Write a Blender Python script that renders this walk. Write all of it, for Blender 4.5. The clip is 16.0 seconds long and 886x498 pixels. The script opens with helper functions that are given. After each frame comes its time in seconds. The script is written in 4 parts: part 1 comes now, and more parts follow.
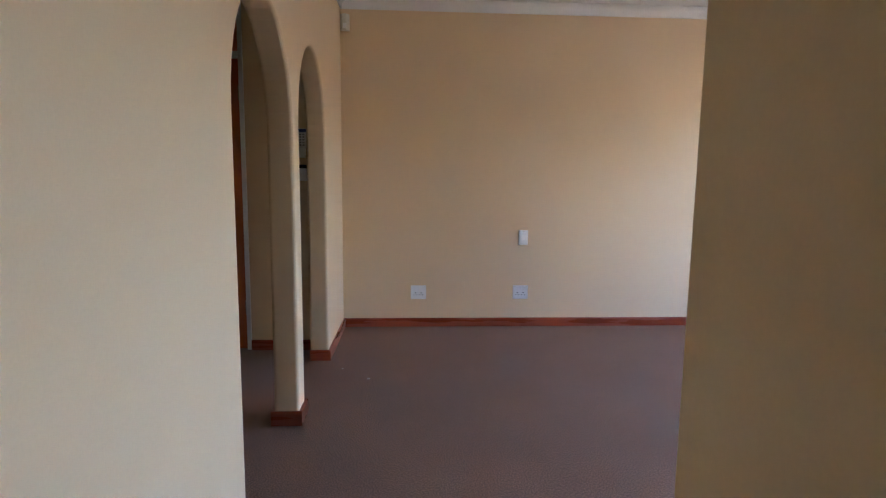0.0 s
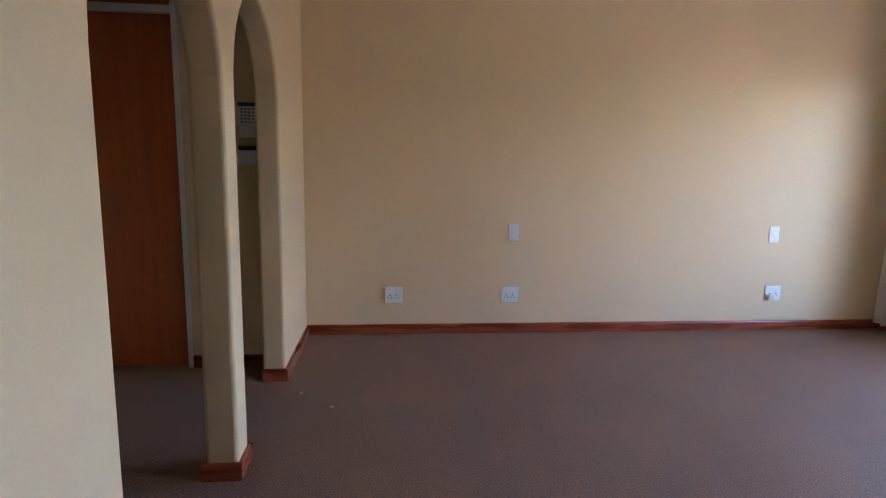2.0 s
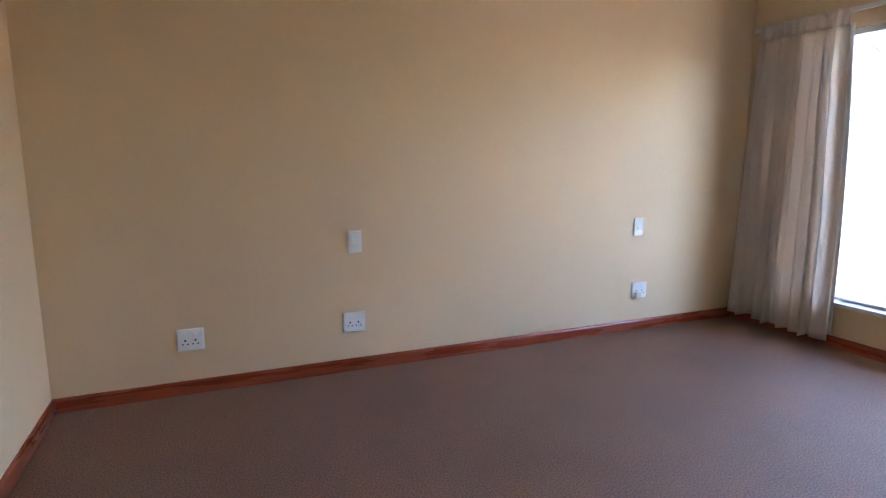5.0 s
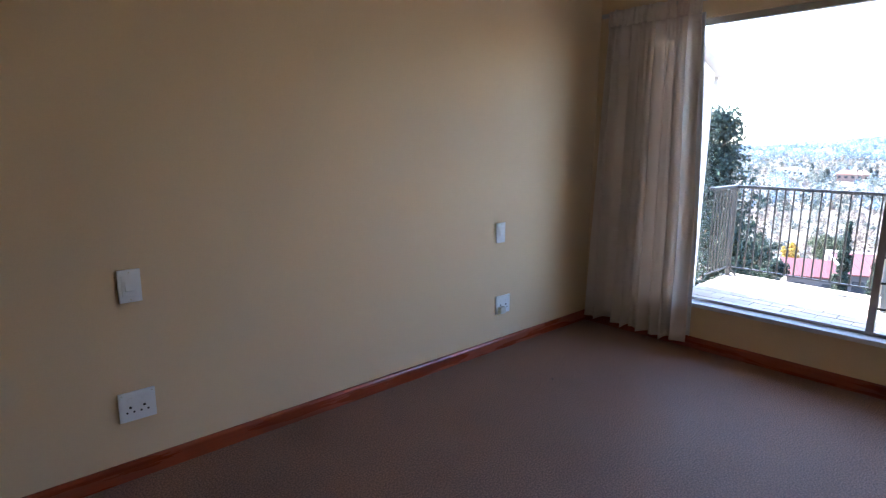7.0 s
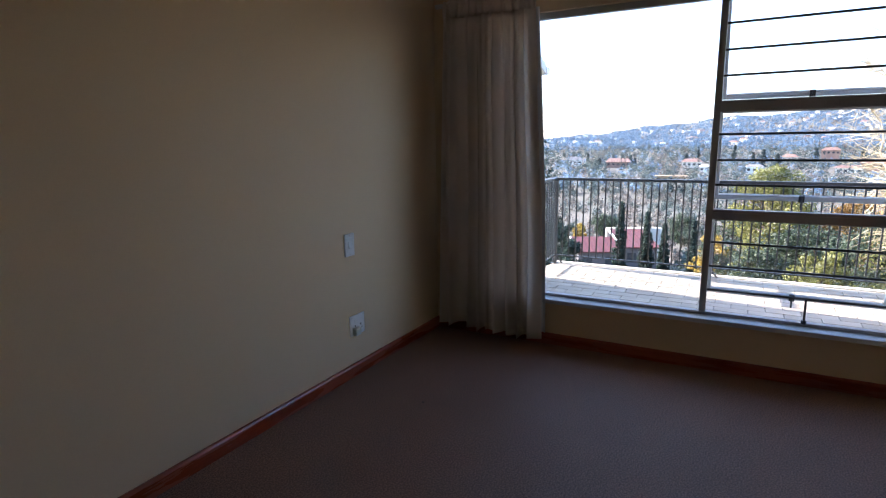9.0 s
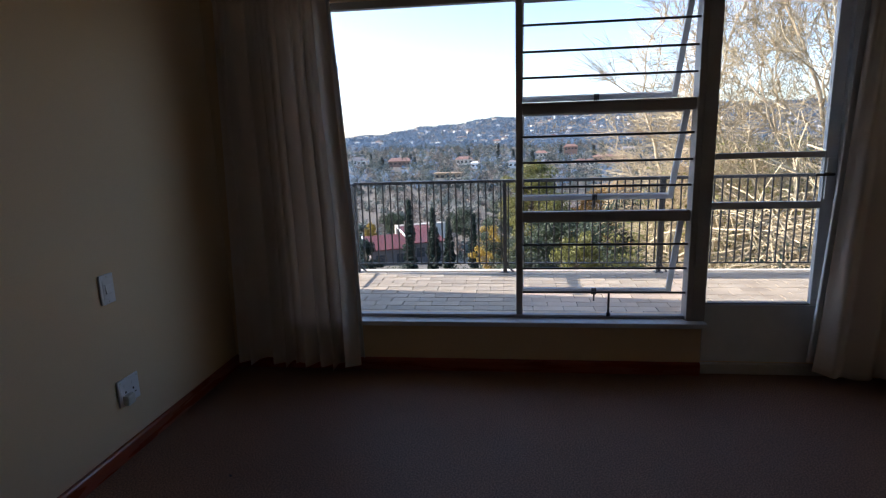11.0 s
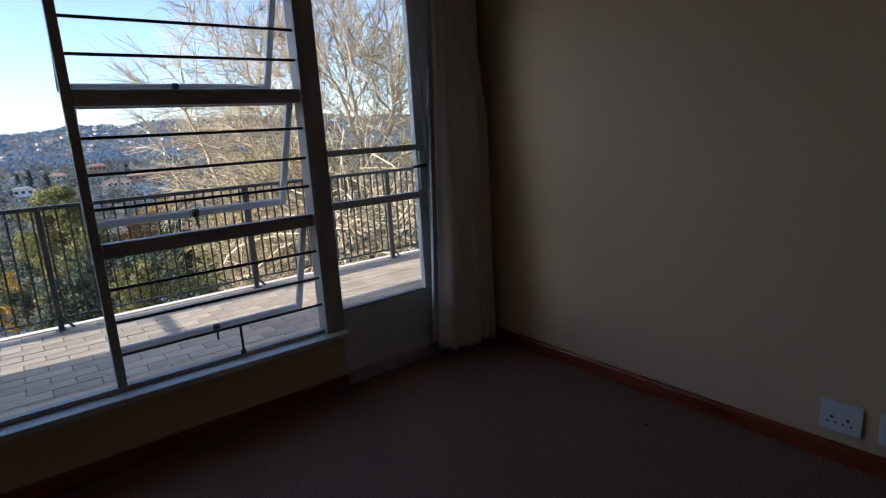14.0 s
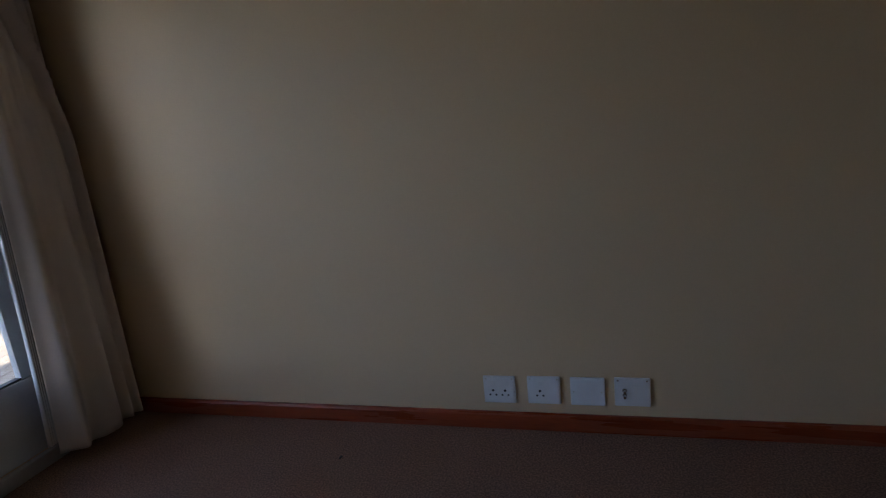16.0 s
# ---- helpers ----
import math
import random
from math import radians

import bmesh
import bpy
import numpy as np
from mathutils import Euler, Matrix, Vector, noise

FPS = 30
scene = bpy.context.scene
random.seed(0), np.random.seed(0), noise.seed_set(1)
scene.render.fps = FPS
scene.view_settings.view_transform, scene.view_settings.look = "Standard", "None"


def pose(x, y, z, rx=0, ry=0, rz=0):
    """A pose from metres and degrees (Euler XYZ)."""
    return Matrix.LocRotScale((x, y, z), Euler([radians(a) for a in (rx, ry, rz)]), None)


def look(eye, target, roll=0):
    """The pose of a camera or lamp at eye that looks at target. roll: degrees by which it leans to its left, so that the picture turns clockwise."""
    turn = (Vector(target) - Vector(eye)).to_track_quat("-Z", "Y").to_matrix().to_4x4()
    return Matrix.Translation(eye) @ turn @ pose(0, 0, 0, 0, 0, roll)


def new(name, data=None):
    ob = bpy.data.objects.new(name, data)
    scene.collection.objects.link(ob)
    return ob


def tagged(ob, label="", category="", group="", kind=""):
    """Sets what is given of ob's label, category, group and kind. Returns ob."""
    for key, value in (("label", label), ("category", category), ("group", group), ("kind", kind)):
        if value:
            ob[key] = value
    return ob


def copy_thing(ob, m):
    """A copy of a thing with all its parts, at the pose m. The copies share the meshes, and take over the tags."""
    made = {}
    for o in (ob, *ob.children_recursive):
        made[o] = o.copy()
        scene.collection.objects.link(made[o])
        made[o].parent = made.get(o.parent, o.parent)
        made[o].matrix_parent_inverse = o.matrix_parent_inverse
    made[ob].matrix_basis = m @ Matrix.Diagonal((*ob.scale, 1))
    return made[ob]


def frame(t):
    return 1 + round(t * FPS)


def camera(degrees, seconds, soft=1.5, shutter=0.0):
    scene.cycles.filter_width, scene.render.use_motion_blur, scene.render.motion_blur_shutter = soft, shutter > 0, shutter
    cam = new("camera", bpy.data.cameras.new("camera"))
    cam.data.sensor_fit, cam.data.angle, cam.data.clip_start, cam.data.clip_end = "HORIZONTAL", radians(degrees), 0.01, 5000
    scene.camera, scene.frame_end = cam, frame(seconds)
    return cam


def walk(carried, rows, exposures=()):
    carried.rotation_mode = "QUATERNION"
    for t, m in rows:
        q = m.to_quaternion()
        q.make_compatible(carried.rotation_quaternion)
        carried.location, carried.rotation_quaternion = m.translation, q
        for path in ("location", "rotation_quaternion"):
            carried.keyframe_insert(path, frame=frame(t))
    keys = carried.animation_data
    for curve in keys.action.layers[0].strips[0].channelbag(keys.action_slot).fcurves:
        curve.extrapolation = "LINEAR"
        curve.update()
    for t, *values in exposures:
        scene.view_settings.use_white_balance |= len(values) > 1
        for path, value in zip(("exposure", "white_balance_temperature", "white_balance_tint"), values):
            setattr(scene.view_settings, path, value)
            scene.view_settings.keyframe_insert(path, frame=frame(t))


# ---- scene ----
cam = camera(77.50, 16.0, 1.25)
PATH = [
    (0.0, pose(0.557, -4.546, 1.240, 82.71, -0.63, -3.28)),
    (0.5, pose(0.539, -4.423, 1.262, 82.07, -1.17, -3.41)),
    (1.0, pose(0.532, -4.255, 1.270, 81.77, -1.03, -3.48)),
    (1.5, pose(0.540, -4.116, 1.257, 81.47, -1.07, -4.37)),
    (2.0, pose(0.580, -3.940, 1.244, 81.20, -1.05, -5.61)),
    (2.5, pose(0.606, -3.763, 1.212, 81.00, -1.17, -6.78)),
    (3.0, pose(0.600, -3.585, 1.217, 80.08, -1.39, -7.91)),
    (3.5, pose(0.620, -3.445, 1.225, 79.78, -1.12, -9.87)),
    (4.0, pose(0.655, -3.326, 1.223, 79.87, -0.86, -14.26)),
    (4.2, pose(0.668, -3.275, 1.222, 80.12, -0.63, -16.28)),
    (6.3, pose(0.945, -2.518, 1.225, 80.31, -0.10, -34.40)),
    (6.5, pose(0.966, -2.426, 1.228, 80.09, 0.00, -36.98)),
    (7.0, pose(1.015, -2.231, 1.272, 79.41, -0.47, -42.40)),
    (7.5, pose(1.058, -2.141, 1.274, 79.33, -0.34, -46.46)),
    (8.0, pose(1.119, -2.031, 1.282, 79.34, -0.05, -51.06)),
    (8.5, pose(1.143, -1.945, 1.289, 79.43, 0.54, -56.40)),
    (8.7, pose(1.162, -1.912, 1.286, 79.39, 0.81, -58.50)),
    (10.8, pose(1.489, -1.640, 1.312, 78.42, 0.43, -80.35)),
    (11.0, pose(1.521, -1.643, 1.313, 78.77, 1.66, -83.37)),
    (11.5, pose(1.615, -1.583, 1.286, 78.68, 1.61, -92.30)),
    (12.0, pose(1.742, -1.544, 1.270, 78.61, 1.93, -98.68)),
    (12.5, pose(1.857, -1.519, 1.264, 78.64, 1.92, -104.03)),
    (13.0, pose(1.958, -1.502, 1.261, 78.68, 2.16, -110.69)),
    (13.5, pose(2.029, -1.477, 1.261, 78.23, 3.05, -119.94)),
    (14.0, pose(2.085, -1.485, 1.254, 78.06, 3.50, -128.15)),
    (14.5, pose(2.159, -1.559, 1.244, 78.09, 3.77, -135.52)),
    (15.0, pose(2.202, -1.620, 1.244, 77.73, 4.17, -143.02)),
    (15.5, pose(2.246, -1.677, 1.254, 77.02, 4.59, -152.40)),
    (16.0, pose(2.267, -1.691, 1.254, 76.37, 6.08, -165.40)),
]
EXPOSURES = [(0.0, 5.10, 5700, 21), (1.0, 4.95, 5700, 21), (2.0, 4.98, 5750, 21), (3.0, 5.35, 5850, 22), (4.0, 5.20, 5850, 21), (6.5, 4.32, 5750, 19), (7.0, 3.95, 5750, 19), (8.5, 3.02, 5750, 17), (11.0, 1.63, 5900, 18), (12.0, 1.42, 5900, 18), (13.5, 1.15, 5850, 18), (14.5, 1.50, 5700, 17), (15.5, 2.0, 5700, 16), (16.0, 2.25, 5750, 16)]
walk(cam, PATH, EXPOSURES)

# ---- daylight ----
SUN = Vector((0.10, 0.914, 0.39)).normalized()
world = bpy.data.worlds.new("sky")
scene.world = world
world.use_nodes = True
wn = world.node_tree
wn.nodes.clear()
sky = wn.nodes.new("ShaderNodeTexSky")
sky.sky_type = "NISHITA"
sky.sun_disc = False
sky.sun_elevation = math.asin(SUN.z)
sky.sun_rotation = math.atan2(SUN.x, SUN.y)
sky.altitude = 1500
sky.air_density = 1.0
sky.dust_density = 3.6
bg = wn.nodes.new("ShaderNodeBackground")
bg.inputs["Strength"].default_value = 0.15
wo = wn.nodes.new("ShaderNodeOutputWorld")
wn.links.new(sky.outputs[0], bg.inputs[0])
wn.links.new(bg.outputs[0], wo.inputs[0])

sun = new("sun", bpy.data.lights.new("sun", "SUN"))
sun.data.energy = 4.2
sun.data.angle = radians(0.5)
sun.data.color = (1.0, 0.90, 0.76)
sun.matrix_world = look(SUN * 50, (0, 0, 0))

# ---- materials ----
def material(name, color, rough=0.6, metal=0.0, var=0.08, scale=3.0, fine=60.0, bump=0.1, bump_dist=0.002,
             color2=None, stretch=(1, 1, 1), coat=0.0, spec=0.5, island=0.0, by_object=0.0, sheen=0.0):
    """Principled surface with variation at two scales, fine relief and optional per-piece variation."""
    m = bpy.data.materials.new(name)
    m.use_nodes = True
    nt = m.node_tree
    nt.nodes.clear()
    out = nt.nodes.new("ShaderNodeOutputMaterial")
    p = nt.nodes.new("ShaderNodeBsdfPrincipled")
    nt.links.new(p.outputs[0], out.inputs[0])
    p.inputs["Metallic"].default_value = metal
    p.inputs["Coat Weight"].default_value = coat
    p.inputs["Specular IOR Level"].default_value = spec
    p.inputs["Sheen Weight"].default_value = sheen
    tc = nt.nodes.new("ShaderNodeTexCoord")
    mp = nt.nodes.new("ShaderNodeMapping")
    mp.inputs["Scale"].default_value = stretch
    nt.links.new(tc.outputs["Object"], mp.inputs[0])
    n1 = nt.nodes.new("ShaderNodeTexNoise")
    n1.inputs["Scale"].default_value = scale
    n1.inputs["Detail"].default_value = 5
    n2 = nt.nodes.new("ShaderNodeTexNoise")
    n2.inputs["Scale"].default_value = fine
    n2.inputs["Detail"].default_value = 3
    for n in (n1, n2):
        nt.links.new(mp.outputs[0], n.inputs["Vector"])
    mixf = nt.nodes.new("ShaderNodeMath")
    mixf.operation = "MULTIPLY_ADD"
    nt.links.new(n2.outputs[0], mixf.inputs[0])
    mixf.inputs[1].default_value = 0.45
    nt.links.new(n1.outputs[0], mixf.inputs[2])
    ramp = nt.nodes.new("ShaderNodeValToRGB")
    c = Vector(color)
    if color2 is None:
        lo, hi = c * (1 - var), c * (1 + var)
    else:
        lo, hi = c, Vector(color2)
    ramp.color_ramp.elements[0].position, ramp.color_ramp.elements[1].position = 0.5, 0.95
    ramp.color_ramp.elements[0].color = (*lo, 1)
    ramp.color_ramp.elements[1].color = (*[min(v, 1) for v in hi], 1)
    nt.links.new(mixf.outputs[0], ramp.inputs[0])
    col = ramp.outputs[0]
    if island or by_object:
        src = nt.nodes.new("ShaderNodeObjectInfo" if by_object else "ShaderNodeNewGeometry")
        rnd = src.outputs["Random"] if by_object else src.outputs["Random Per Island"]
        hsv = nt.nodes.new("ShaderNodeHueSaturation")
        mr = nt.nodes.new("ShaderNodeMapRange")
        k = by_object or island
        mr.inputs["To Min"].default_value, mr.inputs["To Max"].default_value = 1 - k, 1 + k
        nt.links.new(rnd, mr.inputs["Value"])
        nt.links.new(mr.outputs[0], hsv.inputs["Value"])
        nt.links.new(col, hsv.inputs["Color"])
        col = hsv.outputs[0]
    nt.links.new(col, p.inputs["Base Color"])
    rr = nt.nodes.new("ShaderNodeMapRange")
    rr.inputs["To Min"].default_value, rr.inputs["To Max"].default_value = max(rough - 0.08, 0.02), min(rough + 0.08, 1)
    nt.links.new(n1.outputs[0], rr.inputs["Value"])
    nt.links.new(rr.outputs[0], p.inputs["Roughness"])
    if bump:
        b = nt.nodes.new("ShaderNodeBump")
        b.inputs["Strength"].default_value, b.inputs["Distance"].default_value = bump, bump_dist
        nt.links.new(n2.outputs[0], b.inputs["Height"])
        nt.links.new(b.outputs[0], p.inputs["Normal"])
    return m


def wood_material(name, dark, light, axis="z", scale=6.0, rough=0.3, coat=0.25):
    """Varnished timber with grain along one axis."""
    st = {"x": (0.6, 8, 8), "y": (8, 0.6, 8), "z": (8, 8, 0.6)}[axis]
    return material(name, dark, rough, color2=light, scale=scale * 0.5, fine=scale * 4, bump=0.12, bump_dist=0.001,
                    stretch=st, coat=coat)


def glass_material(name, tint=(0.96, 0.98, 0.98)):
    m = bpy.data.materials.new(name)
    m.use_nodes = True
    nt = m.node_tree
    nt.nodes.clear()
    out = nt.nodes.new("ShaderNodeOutputMaterial")
    tr = nt.nodes.new("ShaderNodeBsdfTransparent")
    tr.inputs[0].default_value = (*tint, 1)
    gl = nt.nodes.new("ShaderNodeBsdfGlossy")
    gl.inputs["Roughness"].default_value = 0.02
    lw = nt.nodes.new("ShaderNodeLayerWeight")
    lw.inputs["Blend"].default_value = 0.5
    pw = nt.nodes.new("ShaderNodeMath")
    pw.operation = "POWER"
    pw.inputs[1].default_value = 4.0
    fr = nt.nodes.new("ShaderNodeMath")
    fr.operation = "MULTIPLY_ADD"
    fr.inputs[1].default_value, fr.inputs[2].default_value = 0.55, 0.03
    nt.links.new(lw.outputs["Facing"], pw.inputs[0])
    nt.links.new(pw.outputs[0], fr.inputs[0])
    mx = nt.nodes.new("ShaderNodeMixShader")
    nt.links.new(fr.outputs[0], mx.inputs[0])
    nt.links.new(tr.outputs[0], mx.inputs[1])
    nt.links.new(gl.outputs[0], mx.inputs[2])
    nt.links.new(mx.outputs[0], out.inputs[0])
    return m


PAINT = material("cream_wall_paint", (0.765, 0.583, 0.372), 0.55, var=0.035, scale=0.9, fine=140, bump=0.18, bump_dist=0.0012, spec=0.3)
CEIL = material("white_ceiling_paint", (0.78, 0.77, 0.74), 0.8, var=0.02, scale=1.5, fine=120, bump=0.08)
CARPET = material("brown_carpet", (0.130, 0.067, 0.040), 0.68, color2=(0.355, 0.200, 0.128), scale=150, fine=420, bump=0.35, bump_dist=0.005, spec=0.40, sheen=0.05)
ct = CARPET.node_tree
cw = ct.nodes.new("ShaderNodeTexNoise")
cw.inputs["Scale"].default_value, cw.inputs["Detail"].default_value = 2.2, 9
cw.inputs["Roughness"].default_value = 0.68
cv = ct.nodes.new("ShaderNodeMapRange")
cv.inputs["From Min"].default_value, cv.inputs["From Max"].default_value = 0.3, 0.7
cv.inputs["To Min"].default_value, cv.inputs["To Max"].default_value = 0.88, 1.10
ch = ct.nodes.new("ShaderNodeHueSaturation")
cq = next(n for n in ct.nodes if n.type == "BSDF_PRINCIPLED")
cr2 = next(n for n in ct.nodes if n.type == "VALTORGB")
cr2.color_ramp.elements[0].position, cr2.color_ramp.elements[1].position = 0.60, 0.86
cg = next(n for n in ct.nodes if n.type == "MAPPING")
ct.links.new(cg.outputs[0], cw.inputs["Vector"])
ct.links.new(cw.outputs[0], cv.inputs["Value"])
ct.links.new(cv.outputs[0], ch.inputs["Value"])
ct.links.new(cr2.outputs[0], ch.inputs["Color"])
ct.links.new(ch.outputs[0], cq.inputs["Base Color"])
BASE_X = wood_material("skirting_wood_x", (0.22, 0.038, 0.013), (0.34, 0.068, 0.023), "x", rough=0.28)
BASE_Y = wood_material("skirting_wood_y", (0.22, 0.038, 0.013), (0.34, 0.068, 0.023), "y", rough=0.28)
DOORWOOD = wood_material("door_veneer", (0.37, 0.078, 0.011), (0.47, 0.112, 0.017), "z", rough=0.42, coat=0.1)
WHITE = material("white_enamel", (0.74, 0.73, 0.70), 0.35, var=0.03, scale=4, fine=90, bump=0.05)
PLASTIC = material("white_plastic", (0.86, 0.87, 0.89), 0.3, var=0.02, scale=20, fine=200, bump=0.02)
PLASTIC_OLD = material("aged_white_plastic", (0.70, 0.68, 0.62), 0.4, var=0.05, scale=18, fine=200, bump=0.03)
HOLE = material("dark_recess", (0.02, 0.02, 0.022), 0.6, var=0.1, bump=0)
BLUE = material("dark_blue_plastic", (0.035, 0.07, 0.30), 0.3, var=0.05, bump=0)
KEYGREY = material("grey_key_rubber", (0.25, 0.27, 0.30), 0.6, var=0.05, bump=0)
CURTAIN = material("cream_curtain_cloth", (0.87, 0.78, 0.705), 0.9, var=0.06, scale=2.5, fine=420, bump=0.35, bump_dist=0.001, spec=0.15, sheen=0.2)
cn = CURTAIN.node_tree
tl = cn.nodes.new("ShaderNodeBsdfTranslucent")
tl.inputs[0].default_value = (0.82, 0.72, 0.63, 1)
cm = cn.nodes.new("ShaderNodeMixShader")
cm.inputs[0].default_value = 0.32
co = next(n for n in cn.nodes if n.type == "OUTPUT_MATERIAL")
cp = next(n for n in cn.nodes if n.type == "BSDF_PRINCIPLED")
cn.links.new(cp.outputs[0], cm.inputs[1])
cn.links.new(tl.outputs[0], cm.inputs[2])
cn.links.new(cm.outputs[0], co.inputs[0])
LINING = material("pale_curtain_lining", (0.80, 0.80, 0.80), 0.85, var=0.04, scale=3, fine=300, bump=0.2, spec=0.1)
STEEL = material("grey_window_steel", (0.46, 0.43, 0.41), 0.42, var=0.10, scale=7, fine=110, bump=0.08, spec=0.5)
SASH = material("pale_sash_steel", (0.72, 0.74, 0.76), 0.4, var=0.06, scale=8, fine=110, bump=0.06)
BAR = material("dark_bar_steel", (0.05, 0.047, 0.045), 0.45, var=0.2, scale=12, fine=150, bump=0.1)
RAIL = material("black_rail_paint", (0.035, 0.036, 0.038), 0.45, var=0.25, scale=6, fine=130, bump=0.1)
BRONZE = material("dark_bronze_handle", (0.16, 0.075, 0.035), 0.4, metal=0.5, var=0.1, scale=20, bump=0.03)
CHROME = material("worn_chrome", (0.55, 0.54, 0.52), 0.25, metal=1.0, var=0.05, bump=0.02)
SILL = material("white_sill_paint", (0.70, 0.71, 0.72), 0.4, var=0.05, scale=5, fine=70, bump=0.08)
EXT = material("white_exterior_plaster", (0.78, 0.77, 0.74), 0.8, var=0.05, scale=1.2, fine=60, bump=0.3, bump_dist=0.003)
TILE = material("buff_balcony_tile", (0.375, 0.295, 0.205), 0.6, color2=(0.505, 0.415, 0.305), scale=2.5, fine=60, bump=0.15, by_object=0.13)
GROUT = material("grey_grout", (0.20, 0.185, 0.165), 0.9, var=0.15, scale=8, fine=80, bump=0.4)
ROOFT = material("grey_roof_tile", (0.22, 0.20, 0.19), 0.8, var=0.15, scale=3, fine=40, bump=0.4, bump_dist=0.01)
REDROOF = material("red_roof_sheet", (0.125, 0.028, 0.023), 0.6, var=0.15, scale=1.2, fine=20, bump=0.2, bump_dist=0.01)
ORROOF = material("orange_roof_tile", (0.25, 0.140, 0.105), 0.8, var=0.2, scale=0.3, fine=4, bump=0.2, bump_dist=0.02, by_object=0.3)
HWALL = material("pale_house_plaster", (0.62, 0.55, 0.46), 0.85, var=0.1, scale=0.4, fine=6, bump=0.1, by_object=0.3)
PANE_D = material("dark_far_pane", (0.04, 0.045, 0.05), 0.2, var=0.1, bump=0)
BARK = material("pale_bark", (0.30, 0.23, 0.145), 0.85, color2=(0.50, 0.41, 0.28), scale=3, fine=40, bump=0.4, bump_dist=0.01)
DBARK = material("dark_bark", (0.10, 0.075, 0.055), 0.9, var=0.3, scale=3, fine=40, bump=0.5, bump_dist=0.01)
TWIG = material("dry_twig", (0.40, 0.325, 0.20), 0.85, var=0.25, scale=2, fine=30, bump=0.2, island=0.35)
LEAF_D = material("dark_conifer_leaf", (0.028, 0.046, 0.034), 0.7, var=0.4, scale=1.2, fine=14, bump=0, island=0.45)
LEAF_G = material("olive_leaf", (0.052, 0.070, 0.042), 0.65, var=0.35, scale=0.8, fine=9, bump=0, island=0.45)
LEAF_Y = material("yellow_leaf", (0.34, 0.235, 0.045), 0.6, var=0.3, scale=1, fine=10, bump=0, island=0.35)
LEAF_O = material("autumn_leaf", (0.26, 0.145, 0.035), 0.65, var=0.35, scale=1, fine=10, bump=0, island=0.45)
LEAF_YG = material("yellow_green_leaf", (0.17, 0.165, 0.045), 0.65, var=0.3, scale=1, fine=9, bump=0, island=0.4)
# the last two have distance haze painted into their blue base colours
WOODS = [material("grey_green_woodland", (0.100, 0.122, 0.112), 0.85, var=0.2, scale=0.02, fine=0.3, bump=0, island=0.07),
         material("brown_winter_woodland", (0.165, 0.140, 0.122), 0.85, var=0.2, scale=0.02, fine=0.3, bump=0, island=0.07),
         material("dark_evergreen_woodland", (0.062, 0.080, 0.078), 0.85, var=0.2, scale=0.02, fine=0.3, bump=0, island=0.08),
         material("haze_blue_woodland", (0.165, 0.232, 0.315), 0.85, var=0.2, scale=0.02, fine=0.3, bump=0, island=0.07),
         material("haze_slate_woodland", (0.112, 0.165, 0.228), 0.85, var=0.2, scale=0.02, fine=0.3, bump=0, island=0.07)]
GROUND = material("dry_winter_veld", (0.155, 0.120, 0.088), 0.95, color2=(0.110, 0.105, 0.080), scale=0.03, fine=0.9, bump=0.6, bump_dist=0.15)
SHEDWALL = material("grey_brown_plaster", (0.12, 0.105, 0.10), 0.85, var=0.15, scale=0.6, fine=9, bump=0.1)


def let_light_through(m, share):
    """Thin leaves pass part of the light on."""
    nt = m.node_tree
    p = next(n for n in nt.nodes if n.type == "BSDF_PRINCIPLED")
    out = next(n for n in nt.nodes if n.type == "OUTPUT_MATERIAL")
    tl = nt.nodes.new("ShaderNodeBsdfTranslucent")
    nt.links.new(p.inputs["Base Color"].links[0].from_socket, tl.inputs[0])
    mx = nt.nodes.new("ShaderNodeMixShader")
    mx.inputs[0].default_value = share
    nt.links.new(p.outputs[0], mx.inputs[1])
    nt.links.new(tl.outputs[0], mx.inputs[2])
    nt.links.new(mx.outputs[0], out.inputs[0])


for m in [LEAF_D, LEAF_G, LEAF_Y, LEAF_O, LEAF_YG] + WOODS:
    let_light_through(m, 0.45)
GLASS = glass_material("window_glass")

# ---- mesh helpers ----
def box(bm, x0, x1, y0, y1, z0, z1, bevel=0.0, seg=2):
    r = bmesh.ops.create_cube(bm, size=1.0)
    vs = r["verts"]
    for v in vs:
        v.co = Vector(((x0 + x1) / 2 + v.co.x * (x1 - x0), (y0 + y1) / 2 + v.co.y * (y1 - y0), (z0 + z1) / 2 + v.co.z * (z1 - z0)))
    if bevel:
        es = list({e for v in vs for e in v.link_edges})
        bmesh.ops.bevel(bm, geom=es, offset=bevel, segments=seg, affect="EDGES", profile=0.6)
    return vs


def tube(bm, pts, radii, sides=6, cap=True):
    """A tapered tube along points."""
    rings = []
    n = len(pts)
    ref = Vector((0.31, 0.17, 0.93))
    for i, p in enumerate(pts):
        d = (Vector(pts[min(i + 1, n - 1)]) - Vector(pts[max(i - 1, 0)])).normalized()
        a = d.cross(ref)
        if a.length < 1e-3:
            a = d.cross(Vector((1, 0, 0)))
        a.normalize()
        b = d.cross(a)
        r = radii[i] if hasattr(radii, "__len__") else radii
        rings.append([bm.verts.new(Vector(p) + (a * math.cos(2 * math.pi * k / sides) + b * math.sin(2 * math.pi * k / sides)) * r) for k in range(sides)])
    for r0, r1 in zip(rings, rings[1:]):
        for k in range(sides):
            bm.faces.new((r0[k], r0[(k + 1) % sides], r1[(k + 1) % sides], r1[k]))
    if cap:
        bm.faces.new(rings[0][::-1])
        bm.faces.new(rings[-1])


